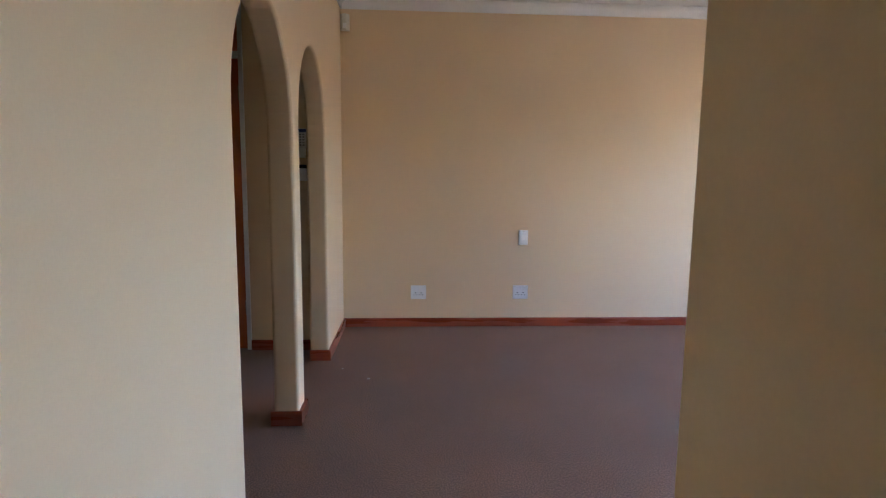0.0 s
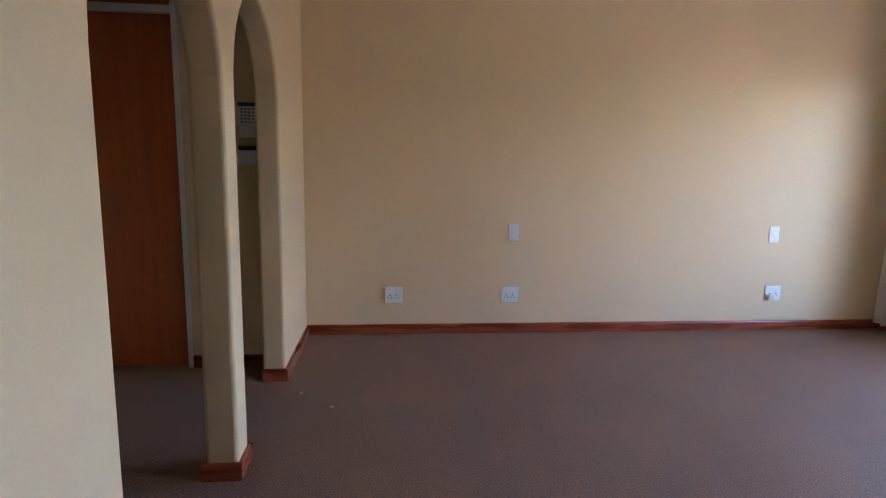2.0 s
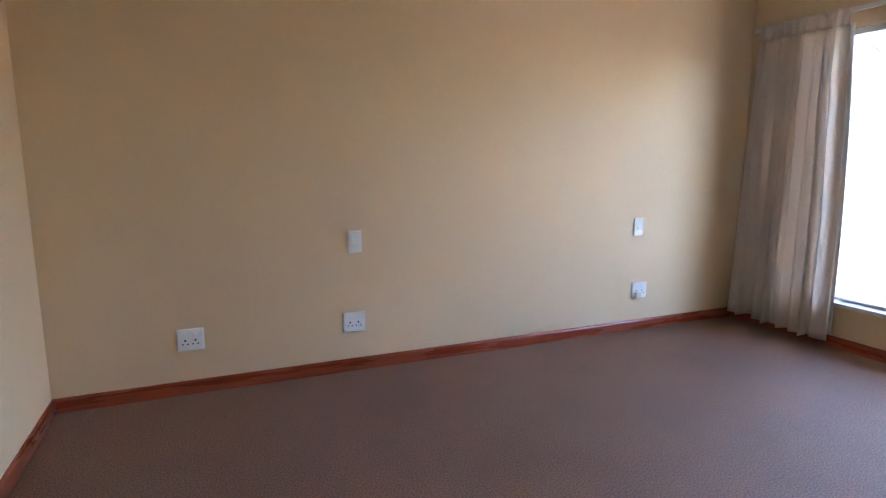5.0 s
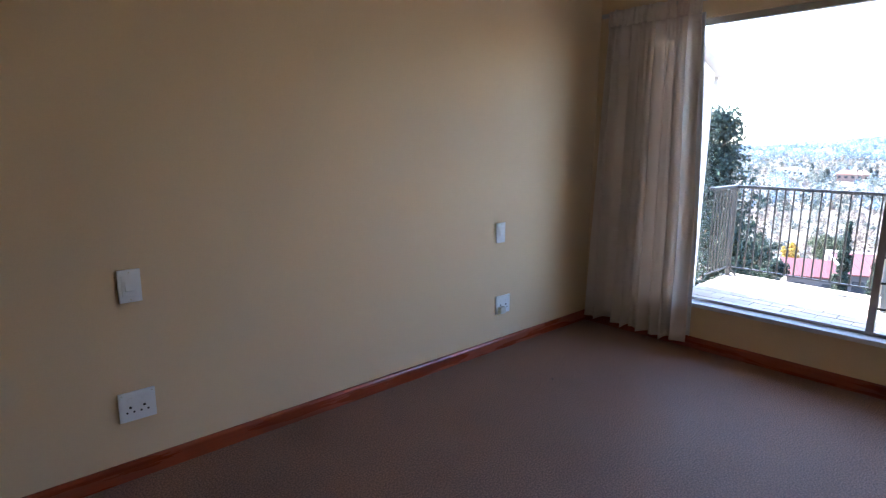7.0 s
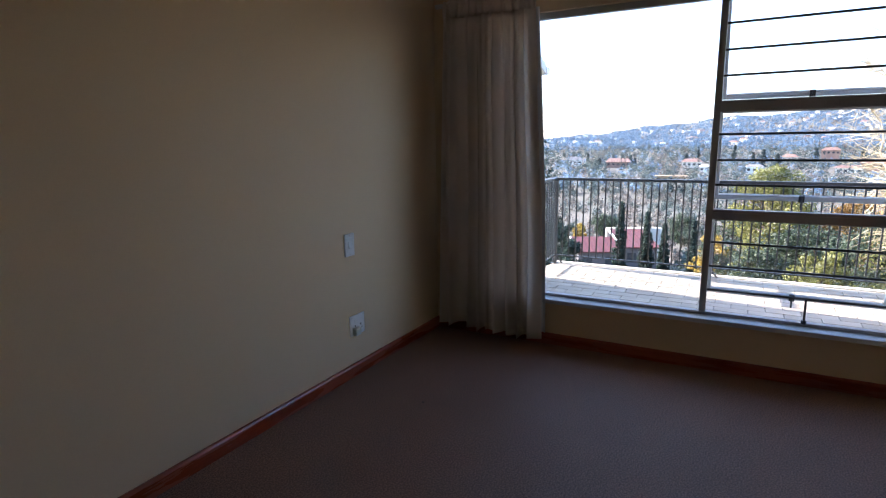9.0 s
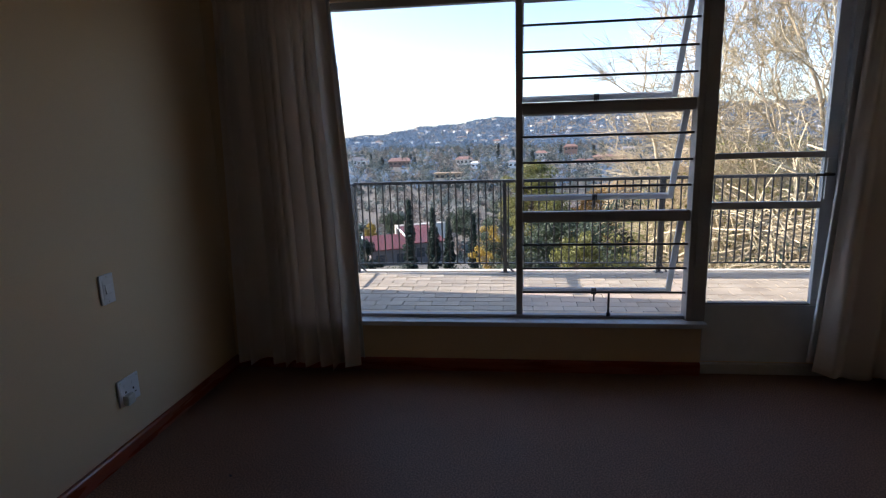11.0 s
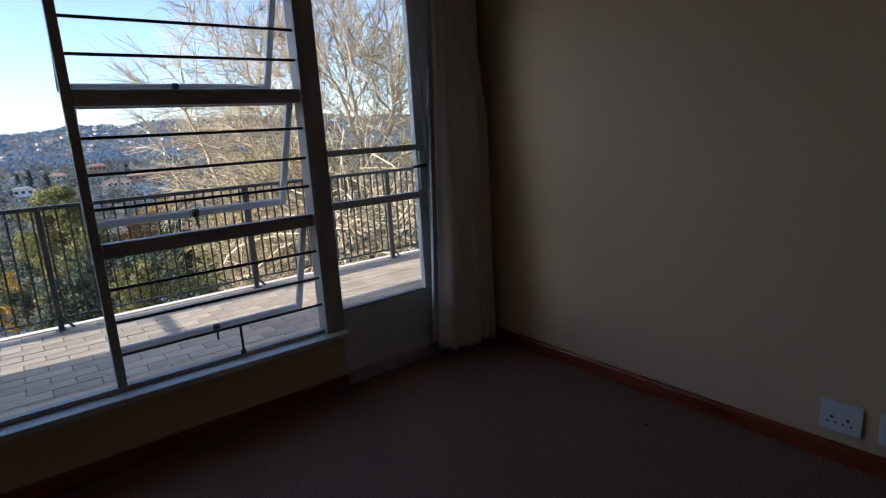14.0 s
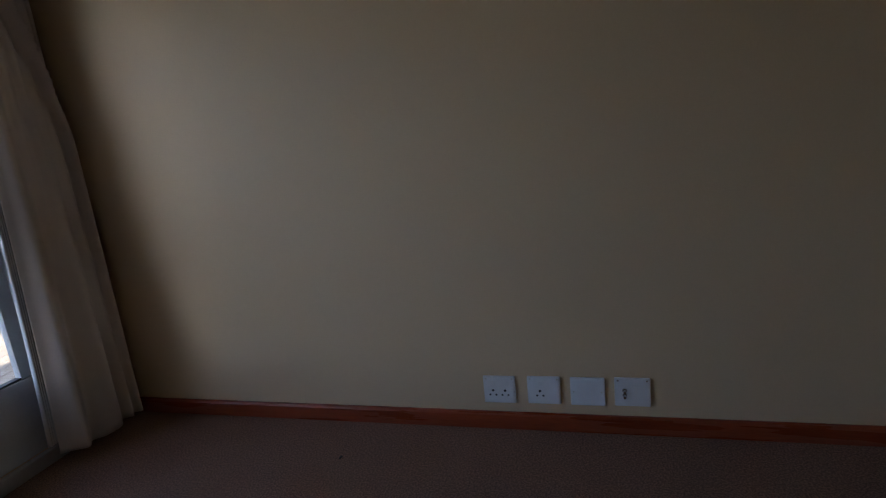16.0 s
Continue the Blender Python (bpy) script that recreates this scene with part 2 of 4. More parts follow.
def cyl(bm, p0, p1, r, sides=12):
    tube(bm, [p0, p1], r, sides)


def prism(bm, poly, axis, a0, a1):
    """Extrudes an outline (list of 2D points) along an axis from a0 to a1."""
    def co(p, a):
        return {"x": (a, p[0], p[1]), "y": (p[0], a, p[1]), "z": (p[0], p[1], a)}[axis]
    v0 = [bm.verts.new(co(p, a0)) for p in poly]
    v1 = [bm.verts.new(co(p, a1)) for p in poly]
    n = len(poly)
    bm.faces.new(v0)
    bm.faces.new(v1[::-1])
    for k in range(n):
        bm.faces.new((v0[k], v1[k], v1[(k + 1) % n], v0[(k + 1) % n]))


def mesh_of(name, bm, mat, smooth=False):
    bmesh.ops.recalc_face_normals(bm, faces=bm.faces[:])
    me = bpy.data.meshes.new(name)
    bm.to_mesh(me)
    bm.free()
    me.materials.append(mat)
    if smooth:
        me.polygons.foreach_set("use_smooth", [True] * len(me.polygons))
    return me


def part(name, bm, mat, parent, label="", smooth=False):
    """Links a bmesh as one mesh object under a thing or a part."""
    ob = new(name, mesh_of(name, bm, mat, smooth))
    ob.parent = parent
    if label:
        ob["label"] = label
    return ob


def structure(name, bm, mat, label, category, bevel=0.0, smooth=False):
    ob = new(name, mesh_of(name, bm, mat, smooth))
    tagged(ob, label, category, kind="structure")
    if bevel:
        md = ob.modifiers.new("edge", "BEVEL")
        md.width, md.segments, md.limit_method, md.angle_limit = bevel, 3, "ANGLE", radians(50)
    return ob


def thing(name, label, category, m=None, group=""):
    ob = new(name)
    ob.empty_display_size = 0.1
    tagged(ob, label, category, group)
    if m is not None:
        ob.matrix_world = m
    return ob


# ---- the plan, in metres ----
RX, RY, CEIL_Z = 4.512, -3.672, 2.62      # room: x 0..RX, y RY..0
PASS_X = 0.860                            # passage beside the room's inner corner
BACK_Y = -6.2
PASS_Y = -3.965                          # where the passage opens into the room
LOB_X, LOB_Y = -1.75, -0.615              # lobby behind the arches
WALL_T = 0.124
WX = 4.561                               # plane of the window steelwork
OUT_X = 4.75
BAL_Z, BAL_X = -0.066, 7.20


def arch(y0, y1, spring, crown, steps=20):
    c, a = (y0 + y1) / 2, (y1 - y0) / 2
    pts = [(y0, 0.0)]
    for k in range(steps + 1):
        th = math.pi - math.pi * k / steps
        pts.append((c + a * math.cos(th), spring + (crown - spring) * math.sin(th)))
    pts.append((y1, 0.0))
    return pts


ARCH_1 = (-2.745, -1.86)
ARCH_2 = (-1.71, -0.86)

# floor
bm = bmesh.new()
box(bm, LOB_X - 0.2, 4.56, BACK_Y - 0.2, 0.0, -0.12, 0.0)
structure("floor", bm, CARPET, "worn brown loop-pile fitted carpet", "floor")
# ceiling
bm = bmesh.new()
box(bm, LOB_X - 0.2, OUT_X, BACK_Y - 0.2, 0.2, CEIL_Z, CEIL_Z + 0.1)
structure("ceiling", bm, CEIL, "smooth white painted ceiling", "ceiling")
# arched wall
bm = bmesh.new()
outline = [(BACK_Y, 0.0)] + arch(*ARCH_1, 1.46, 1.94) + arch(*ARCH_2, 1.50, 1.955) + [(0.0, 0.0), (0.0, CEIL_Z), (BACK_Y, CEIL_Z)]
prism(bm, outline, "x", -WALL_T, 0.0)
structure("wall_west", bm, PAINT, "cream plastered wall with two arched openings and a slim post between", "wall", bevel=0.016)
# wall with the sockets
bm = bmesh.new()
box(bm, LOB_X - 0.2, OUT_X, 0.0, 0.2, -0.12, CEIL_Z)
structure("wall_north", bm, PAINT, "long cream painted wall with sockets and switches", "wall")
# inner south wall and passage side
bm = bmesh.new()
prism(bm, [(PASS_X, BACK_Y), (PASS_X + 0.12, BACK_Y), (PASS_X + 0.12, PASS_Y - 0.12), (1.30, PASS_Y - 0.12), (1.30, RY - 0.12), (OUT_X, RY - 0.12), (OUT_X, RY), (1.18, RY), (1.18, PASS_Y), (PASS_X, PASS_Y)], "z", 0.0, CEIL_Z)
structure("wall_south", bm, PAINT, "cream painted wall turning a corner into the passage", "wall", bevel=0.006)
bm = bmesh.new()
box(bm, LOB_X, PASS_X + 0.12, BACK_Y - 0.15, BACK_Y, 0, CEIL_Z)
structure("wall_passage_end", bm, PAINT, "cream painted end wall of the passage", "wall")
# lobby walls
bm = bmesh.new()
box(bm, LOB_X - 0.15, LOB_X, BACK_Y, LOB_Y + 0.12, 0, CEIL_Z)
structure("wall_lobby_west", bm, PAINT, "cream painted lobby wall", "wall")
bm = bmesh.new()
D0, D1, DTOP = -1.425, -0.582, 2.06
box(bm, LOB_X, D0, LOB_Y, LOB_Y + 0.12, 0, CEIL_Z)
box(bm, D1, -WALL_T, LOB_Y, LOB_Y + 0.12, 0, CEIL_Z)
structure("wall_lobby_north", bm, PAINT, "cream painted lobby wall beside a wooden door", "wall")

# window wall, with its openings
bm = bmesh.new()
WN, DS = -0.42, -3.345
box(bm, RX, OUT_X, -2.676, WN, -0.12, 0.280)
box(bm, RX, OUT_X, WN, 0.0, -0.12, CEIL_Z)
box(bm, RX, OUT_X, DS, WN, 2.035, CEIL_Z)
box(bm, RX, OUT_X, RY, DS, -0.12, CEIL_Z)
box(bm, RX + 0.045, OUT_X, DS, -2.676, -0.12, 0.105)
structure("wall_east", bm, PAINT, "cream painted window wall with low plinth under the glass", "wall")

# roof over the room; its unseen overhang is added to cut high sky light
bm = bmesh.new()
box(bm, LOB_X - 0.3, OUT_X + 0.75, BACK_Y - 0.4, 0.30, CEIL_Z + 0.11, CEIL_Z + 0.2)
structure("sky_blocking_roof", bm, EXT, "unseen white roof slab, overhang added to block high sky light", "roof")

# skirting boards
SK_H, SK_T = 0.072, 0.015


def skirting(axis, a0, a1, at, face):
    """A board with a rounded top along a wall; face is the way the wall looks (+1 or -1)."""
    bm = bmesh.new()
    prof = [(0, 0), (SK_T, 0), (SK_T, SK_H - 0.012), (SK_T - 0.004, SK_H - 0.004), (SK_T - 0.009, SK_H), (0, SK_H)]
    prof = [(at + face * p, z) for p, z in prof]
    if axis == "x":
        prism(bm, [(p, z) for p, z in prof], "x", a0, a1)
    else:
        prism(bm, [(p, z) for p, z in prof], "y", a0, a1)
    return structure("baseboard", bm, BASE_X if axis == "x" else BASE_Y, "varnished red-brown wooden skirting board", "skirting")


skirting("x", 0.0, RX, 0.0, -1)
skirting("y", ARCH_2[1] - SK_T, -SK_T, 0.0, 1)
skirting("x", -WALL_T, 0.0, ARCH_2[1], -1)
skirting("x", -WALL_T - SK_T, SK_T, ARCH_1[1], -1)
skirting("y", ARCH_1[1], ARCH_2[0], 0.0, 1)
skirting("y", ARCH_1[1], ARCH_2[0], -WALL_T, -1)
skirting("x", -WALL_T - SK_T, SK_T, ARCH_2[0], 1)
skirting("y", BACK_Y, ARCH_1[0], 0.0, 1)
skirting("x", -WALL_T, 0.0, ARCH_1[0], 1)
skirting("x", D1, -WALL_T, LOB_Y, -1)
skirting("x", 1.18, RX, RY, 1)
skirting("y", BACK_Y, PASS_Y + SK_T, PASS_X, -1)
skirting("x", PASS_X, 1.18, PASS_Y, 1)
skirting("y", PASS_Y + SK_T, RY + SK_T, 1.18, -1)
skirting("y", -2.676, -SK_T, RX, -1)

# coved cornice
def cornice(axis, a0, a1, at, face):
    bm = bmesh.new()
    s = 0.078
    prof = [(0, 0), (0, -s), (0.010, -s), (0.014, -s + 0.008)]
    for k in range(6):
        th = radians(10 + 70 * k / 5)
        prof.append((s - 0.062 * math.cos(th), -s + 0.012 + 0.060 * math.sin(th)))
    prof += [(s, -0.008), (s, 0)]
    prism(bm, [(at + face * p, CEIL_Z + z) for p, z in prof], axis, a0, a1)
    return structure("trim", bm, CEIL, "white coved plaster cornice", "cornice")


cornice("x", 0.0, RX, 0.0, -1)
cornice("y", BACK_Y, 0.0, 0.0, 1)
cornice("x", 1.18, RX, RY, 1)
cornice("x", PASS_X, 1.18, PASS_Y, 1)
cornice("y", PASS_Y, RY, 1.18, -1)
cornice("y", RY, 0.0, RX, -1)
cornice("y", BACK_Y, PASS_Y, PASS_X, -1)

# threshold under the balcony door
bm = bmesh.new()
box(bm, RX + 0.012, RX + 0.044, RY + SK_T, -2.678, 0.0, 0.060, bevel=0.006, seg=3)
structure("threshold", bm, STEEL, "grey painted threshold under the balcony door", "threshold")

# window sill board
bm = bmesh.new()
box(bm, 4.462, WX + 0.02, -2.69, WN, 0.280, 0.308, bevel=0.006)
structure("window_sill", bm, SILL, "white painted window sill with worn edge", "sill")

# ---- window_1: steel window with fixed light and three open sashes ----
win = thing("window_1", "grey steel window with a fixed pane and three open top-hung sashes", "window")
win["kind"] = "structure"
ZB, ZT = 0.309, 2.035
M1a, M1b, M2a, M2b = -1.682, -1.717, -2.592, -2.690
fx0, fx1 = WX - 0.018, WX + 0.022
for n, (y0, y1, z0, z1) in {"frame_head": (M2b, WN, 1.998, ZT), "frame_bottom": (M2b, WN, ZB, 0.328), "frame_jamb": (WN - 0.035, WN, 0.328, 1.998),
                            "mullion": (M1b, M1a, 0.328, 1.998)}.items():
    bm = bmesh.new()
    box(bm, fx0, fx1, y0, y1, z0, z1, bevel=0.003)
    part(n, bm, STEEL, win)
bm = bmesh.new()
box(bm, WX - 0.045, WX + 0.045, M2b, M2a, ZB - 0.03, 1.998, bevel=0.004)
box(bm, WX - 0.05, WX - 0.044, M2b + 0.02, M2a - 0.03, ZB, 1.998, bevel=0.002)
part("mullion", bm, STEEL, win, "broad grey steel post beside the door")
for z0, z1 in ((1.427, 1.487), (0.853, 0.911)):
    bm = bmesh.new()
    box(bm, fx0 - 0.006, fx1, M2a, M1b, z0, z1, bevel=0.003)
    box(bm, fx0 - 0.012, fx0 - 0.004, M2a, M1b, z0 + 0.012, z1 - 0.016, bevel=0.002)
    part("transom", bm, STEEL, win)
bm = bmesh.new()
box(bm, WX - 0.003, WX + 0.003, M1a, WN - 0.035, 0.328, 1.998)
g = part("pane", bm, GLASS, win, "large clear fixed pane")
g.visible_shadow = False
for z in (1.873, 1.742, 1.613, 1.312, 1.176, 1.044, 0.728, 0.594, 0.458):
    bm = bmesh.new()
    cyl(bm, (WX - 0.012, M2a, z), (WX - 0.012, M1b, z), 0.0065, 8)
    part("burglar_bar", bm, BAR, win, "thin dark steel burglar bar", smooth=True)


def sash(top_z, length, out):
    """A top-hung sash swung outwards, hinged at top_z."""
    ob = new("sash")
    ob.parent = win
    ob["label"] = "pale steel sash propped open"
    ob.matrix_local = pose(WX + 0.027, 0, top_z + 0.022, 0, -out, 0)
    y0, y1, w = M2a + 0.010, M1b + 0.020, 0.030
    for nm, b in (("stile", (y0, y0 + w, -length, 0)), ("stile", (y1 - w, y1, -length, 0)), ("rail", (y0 + w, y1 - w, -length, -length + w)), ("rail", (y0 + w, y1 - w, -w, 0))):
        bm = bmesh.new()
        box(bm, 0.0, 0.022, b[0], b[1], b[2], b[3], bevel=0.003)
        part(nm, bm, SASH, ob)
    bm = bmesh.new()
    box(bm, 0.008, 0.013, y0 + w, y1 - w, -length + w, -w)
    p = part("pane", bm, GLASS, ob)
    p.visible_shadow = False
    bm = bmesh.new()
    ym = (y0 + y1) / 2
    box(bm, -0.014, 0.004, ym - 0.014, ym + 0.014, -length + 0.002, -length + 0.04, bevel=0.003)
    cyl(bm, (-0.012, ym, -length + 0.035), (-0.03, ym, -length - 0.03), 0.005, 8)
    part("latch", bm, BAR, ob, "small dark sash latch")


sash(1.995, 0.574, 27.0)
sash(1.425, 0.562, 25.5)
sash(0.852, 0.522, 21)
bm = bmesh.new()
cyl(bm, (WX - 0.02, -2.187, 0.33), (WX - 0.02, -2.187, 0.458), 0.006, 8)
cyl(bm, (WX - 0.02, -2.187, 0.325), (WX - 0.02, -2.187, 0.345), 0.012, 10)
part("window_stay", bm, BAR, win, "dark casement stay standing on the sill")

# ---- door_1: glazed balcony door ----
dr = thing("door_1", "closed grey steel glazed balcony door with solid bottom panel", "door")
dr["kind"] = "structure"
for nm, b in (("frame_jamb", (DS, -3.300, 0.105, ZT)), ("frame_head", (-3.300, M2b, 1.998, ZT))):
    bm = bmesh.new()
    box(bm, fx0, fx1 + 0.01, b[0], b[1], b[2], b[3], bevel=0.003)
    part(nm, bm, SASH, dr)
DY0, DY1 = -3.296, -2.694
for nm, b in (("stile", (DY0, DY0 + 0.058, 0.107, 1.994)), ("stile", (DY1 - 0.012, DY1, 0.107, 1.994)), ("rail", (DY0 + 0.058, DY1 - 0.012, 1.170, 1.200)),
              ("rail", (DY0 + 0.058, DY1 - 0.012, 0.908, 0.945)), ("rail", (DY0 + 0.058, DY1 - 0.012, 1.965, 1.994)), ("glazing_bead", (DY0 + 0.058, DY1 - 0.012, 0.389, 0.396))):
    bm = bmesh.new()
    box(bm, WX + 0.0, WX + 0.034, b[0], b[1], b[2], b[3], bevel=0.003)
    part(nm, bm, BAR if nm == "glazing_bead" else STEEL if b[1] > -2.7 else SASH, dr)
bm = bmesh.new()
box(bm, WX - 0.006, WX + 0.024, DY0 + 0.002, DY1 - 0.002, 0.063, 0.388, bevel=0.002)
part("bottom_panel", bm, SASH, dr, "solid grey-white painted steel kick panel")
for z0, z1 in ((0.392, 0.908), (0.945, 1.170), (1.200, 1.965)):
    bm = bmesh.new()
    box(bm, WX + 0.012, WX + 0.017, DY0 + 0.058, DY1 - 0.012, z0, z1)
    p = part("pane", bm, GLASS, dr)
    p.visible_shadow = False
bm = bmesh.new()
box(bm, WX - 0.016, WX + 0.0, DY0 + 0.004, DY0 + 0.052, 0.955, 1.165, bevel=0.004)
lk = part("lock_case", bm, SASH, dr, "pale lock case on the door stile")
bm = bmesh.new()
cyl(bm, (WX - 0.014, DY0 + 0.036, 1.085), (WX - 0.05, DY0 + 0.036, 1.085), 0.008, 10)
tube(bm, [(WX - 0.05, DY0 + 0.036, 1.085), (WX - 0.054, DY0 + 0.07, 1.087), (WX - 0.05, DY0 + 0.12, 1.083)], [0.008, 0.009, 0.006], 8)
part("handle", bm, BAR, lk, "dark lever handle", smooth=True)

# ---- door_2: timber door in the lobby ----
d2 = thing("door_2", "closed red-brown veneered door in a white frame with panel above", "door")
d2["kind"] = "structure"
bm = bmesh.new()
box(bm, D0 + 0.032, D1 - 0.032, LOB_Y + 0.015, LOB_Y + 0.055, 0.006, 2.03, bevel=0.003)
part("leaf", bm, DOORWOOD, d2)
bm = bmesh.new()
box(bm, D0 + 0.032, D1 - 0.032, LOB_Y + 0.03, LOB_Y + 0.055, 2.075, CEIL_Z - 0.04)
part("top_panel", bm, DOORWOOD, d2)
for x0, x1, z0, z1 in ((D0, D0 + 0.030, 0, CEIL_Z - 0.005), (D1 - 0.030, D1, 0, CEIL_Z - 0.005), (D0 + 0.030, D1 - 0.030, 2.034, 2.073)):
    bm = bmesh.new()
    box(bm, x0, x1, LOB_Y - 0.012, LOB_Y + 0.11, z0, z1, bevel=0.004)
    part("frame", bm, WHITE, d2, "white painted steel door frame")
bm = bmesh.new()
box(bm, D0, D1, LOB_Y + 0.08, LOB_Y + 0.12, 0, CEIL_Z - 0.005)
part("backing", bm, HOLE, d2)
for z in (0.26, 1.75):
    bm = bmesh.new()
    cyl(bm, (D1 - 0.034, LOB_Y + 0.006, z), (D1 - 0.034, LOB_Y + 0.006, z + 0.1), 0.007, 8)
    part("hinge", bm, CHROME, d2, "small steel hinge")
bm = bmesh.new()
box(bm, -1.245, -1.195, LOB_Y + 0.006, LOB_Y + 0.016, 0.99, 1.16, bevel=0.003)
hp = part("handle_plate", bm, BRONZE, d2, "dark worn handle plate")
bm = bmesh.new()
tube(bm, [(-1.22, LOB_Y + 0.006, 1.10), (-1.22, LOB_Y - 0.04, 1.10), (-1.20, LOB_Y - 0.046, 1.10), (-1.11, LOB_Y - 0.044, 1.096)], [0.009, 0.009, 0.009, 0.007], 8)
part("handle", bm, BRONZE, hp, smooth=True)

# ---- sockets and switches ----
def socket(m, label, kind, group=""):
    """A wall plate; local x along the wall, y out of it, z up; base at its middle."""
    ob = thing("blank_plate" if kind == "blank" else "aerial_outlet" if kind == "aerial" else "wall_socket", label, "socket", m, group)
    w, h = 0.064, 0.058
    bm = bmesh.new()
    box(bm, -w, w, 0.0, 0.010, -h, h, bevel=0.004)
    part("plate", bm, PLASTIC, ob)
    if kind in ("double", "single"):
        bm = bmesh.new()
        box(bm, -w + 0.008, w - 0.008, 0.0095, 0.0115, -h + 0.008, h - 0.012, bevel=0.0008, seg=1)
        part("face", bm, PLASTIC, ob)
        cx = (-0.0225, 0.026) if kind == "double" else (0.015,)
        for c in cx:
            for dx, dz, r in ((0, -0.002, 0.0052), (-0.0120, -0.021, 0.0040), (0.0120, -0.021, 0.0040)):
                bm = bmesh.new()
                cyl(bm, (c + dx, 0.006, dz), (c + dx, 0.0122, dz), r, 10)
                part("pin_hole", bm, HOLE, ob)
        for c in cx:
            bm = bmesh.new()
            box(bm, c - 0.008, c + 0.008, 0.010, 0.0138, 0.020, 0.036, bevel=0.0015, seg=1)
            part("switch_rocker", bm, PLASTIC, ob)
    elif kind == "aerial":
        for cz in (0.008, -0.012):
            bm = bmesh.new()
            cyl(bm, (0.028, 0.008, cz), (0.028, 0.013, cz), 0.0085, 12)
            cyl(bm, (0.028, 0.012, cz), (0.028, 0.030, cz), 0.0055, 12)
            part("connector", bm, CHROME, ob, "small metal aerial connector")
    for sx in (-0.052, 0.052):
        bm = bmesh.new()
        cyl(bm, (sx, 0.008, 0.048 if kind != "blank" else 0.0), (sx, 0.0112, 0.048 if kind != "blank" else 0.0), 0.0035, 8)
        part("screw", bm, CHROME if kind == "aerial" else PLASTIC_OLD, ob)
    return ob


def switch(m, label, group=""):
    ob = thing("light_switch", label, "light switch", m, group)
    bm = bmesh.new()
    box(bm, -0.039, 0.039, 0.0, 0.010, -0.062, 0.062, bevel=0.004)
    part("plate", bm, PLASTIC, ob)
    bm = bmesh.new()
    box(bm, -0.027, 0.027, 0.0095, 0.0120, -0.040, 0.042, bevel=0.001, seg=1)
    part("inner_frame", bm, PLASTIC, ob)
    bm = bmesh.new()
    prism(bm, [(0.011, -0.020), (0.0185, -0.016), (0.0135, 0.020), (0.011, 0.020)], "x", -0.016, 0.016)
    part("rocker", bm, PLASTIC, ob)
    for z in (-0.051, 0.051):
        bm = bmesh.new()
        cyl(bm, (0, 0.008, z), (0, 0.0108, z), 0.003, 8)
        part("screw", bm, PLASTIC_OLD, ob)
    return ob


NORTH = 180   # plates on the north wall look towards -y
g = "plates on the long wall"
socket(pose(0.622, -0.001, 0.293, 0, 0, NORTH), "white double wall socket low on a cream wall", "double", g)
socket(pose(1.482, -0.001, 0.293, 0, 0, NORTH), "white double wall socket below a light switch", "double", g)
s3 = socket(pose(3.568, -0.001, 0.293, 0, 0, NORTH), "white double wall socket with a plug adapter beside the curtain", "double", g)
bm = bmesh.new()
box(bm, 0.004, 0.052, 0.0115, 0.040, -0.052, -0.008, bevel=0.008)
part("adapter", bm, PLASTIC_OLD, s3, "small grey plug left in the socket")
switch(pose(1.494, -0.001, 0.757, 0, 0, NORTH), "white rocker light switch above a socket", g)
switch(pose(3.530, -0.001, 0.752, 0, 0, NORTH), "white rocker light switch near the curtain", g)
g = "row of plates on the facing wall"
socket(pose(2.665, RY + 0.001, 0.172, 0, 0, 0), "white double wall socket just above the skirting", "double", g)
socket(pose(2.490, RY + 0.001, 0.174, 0, 0, 0), "white single wall socket just above the skirting", "single", g)
socket(pose(2.325, RY + 0.001, 0.173, 0, 0, 0), "plain white blanking plate just above the skirting", "blank", g)
socket(pose(2.162, RY + 0.001, 0.176, 0, 0, 0), "white aerial outlet plate with metal connector", "aerial", g)

# ---- motion sensor in the corner ----
al = thing("alarm_sensor", "small white alarm sensor high in the corner", "alarm sensor")
bm = bmesh.new()
prism(bm, [(0.004, -0.004), (0.072, -0.004), (0.072, -0.030), (0.050, -0.052), (0.022, -0.052), (0.004, -0.030)], "z", 2.375, 2.495)
part("housing", bm, PLASTIC_OLD, al)
bm = bmesh.new()
box(bm, 0.024, 0.052, -0.056, -0.050, 2.385, 2.425, bevel=0.002)
part("lens", bm, PLASTIC, al, "milky sensor lens")

# ---- alarm keypads in the lobby ----
kp = thing("alarm_keypad", "white alarm keypad with open flap and dark blue screen", "keypad", pose(-0.215, LOB_Y - 0.001, 1.500, 0, 0, 180))
bm = bmesh.new()
box(bm, -0.058, 0.058, 0, 0.024, -0.066, 0.068, bevel=0.006)
part("housing", bm, PLASTIC, kp)
bm = bmesh.new()
box(bm, -0.052, 0.052, 0.0225, 0.027, 0.044, 0.066, bevel=0.002)
part("screen", bm, BLUE, kp, "dark blue display strip")
for r in range(5):
    for c in range(4):
        bm = bmesh.new()
        box(bm, -0.040 + c * 0.021, -0.026 + c * 0.021, 0.023, 0.028, 0.024 - r * 0.018, 0.034 - r * 0.018, bevel=0.002, seg=1)
        part("key", bm, KEYGREY, kp)
bm = bmesh.new()
prism(bm, [(0.022, -0.066), (0.026, -0.064), (0.048, -0.128), (0.043, -0.130)], "x", -0.050, 0.042)
part("flap", bm, PLASTIC, kp, "hinged flap hanging open")
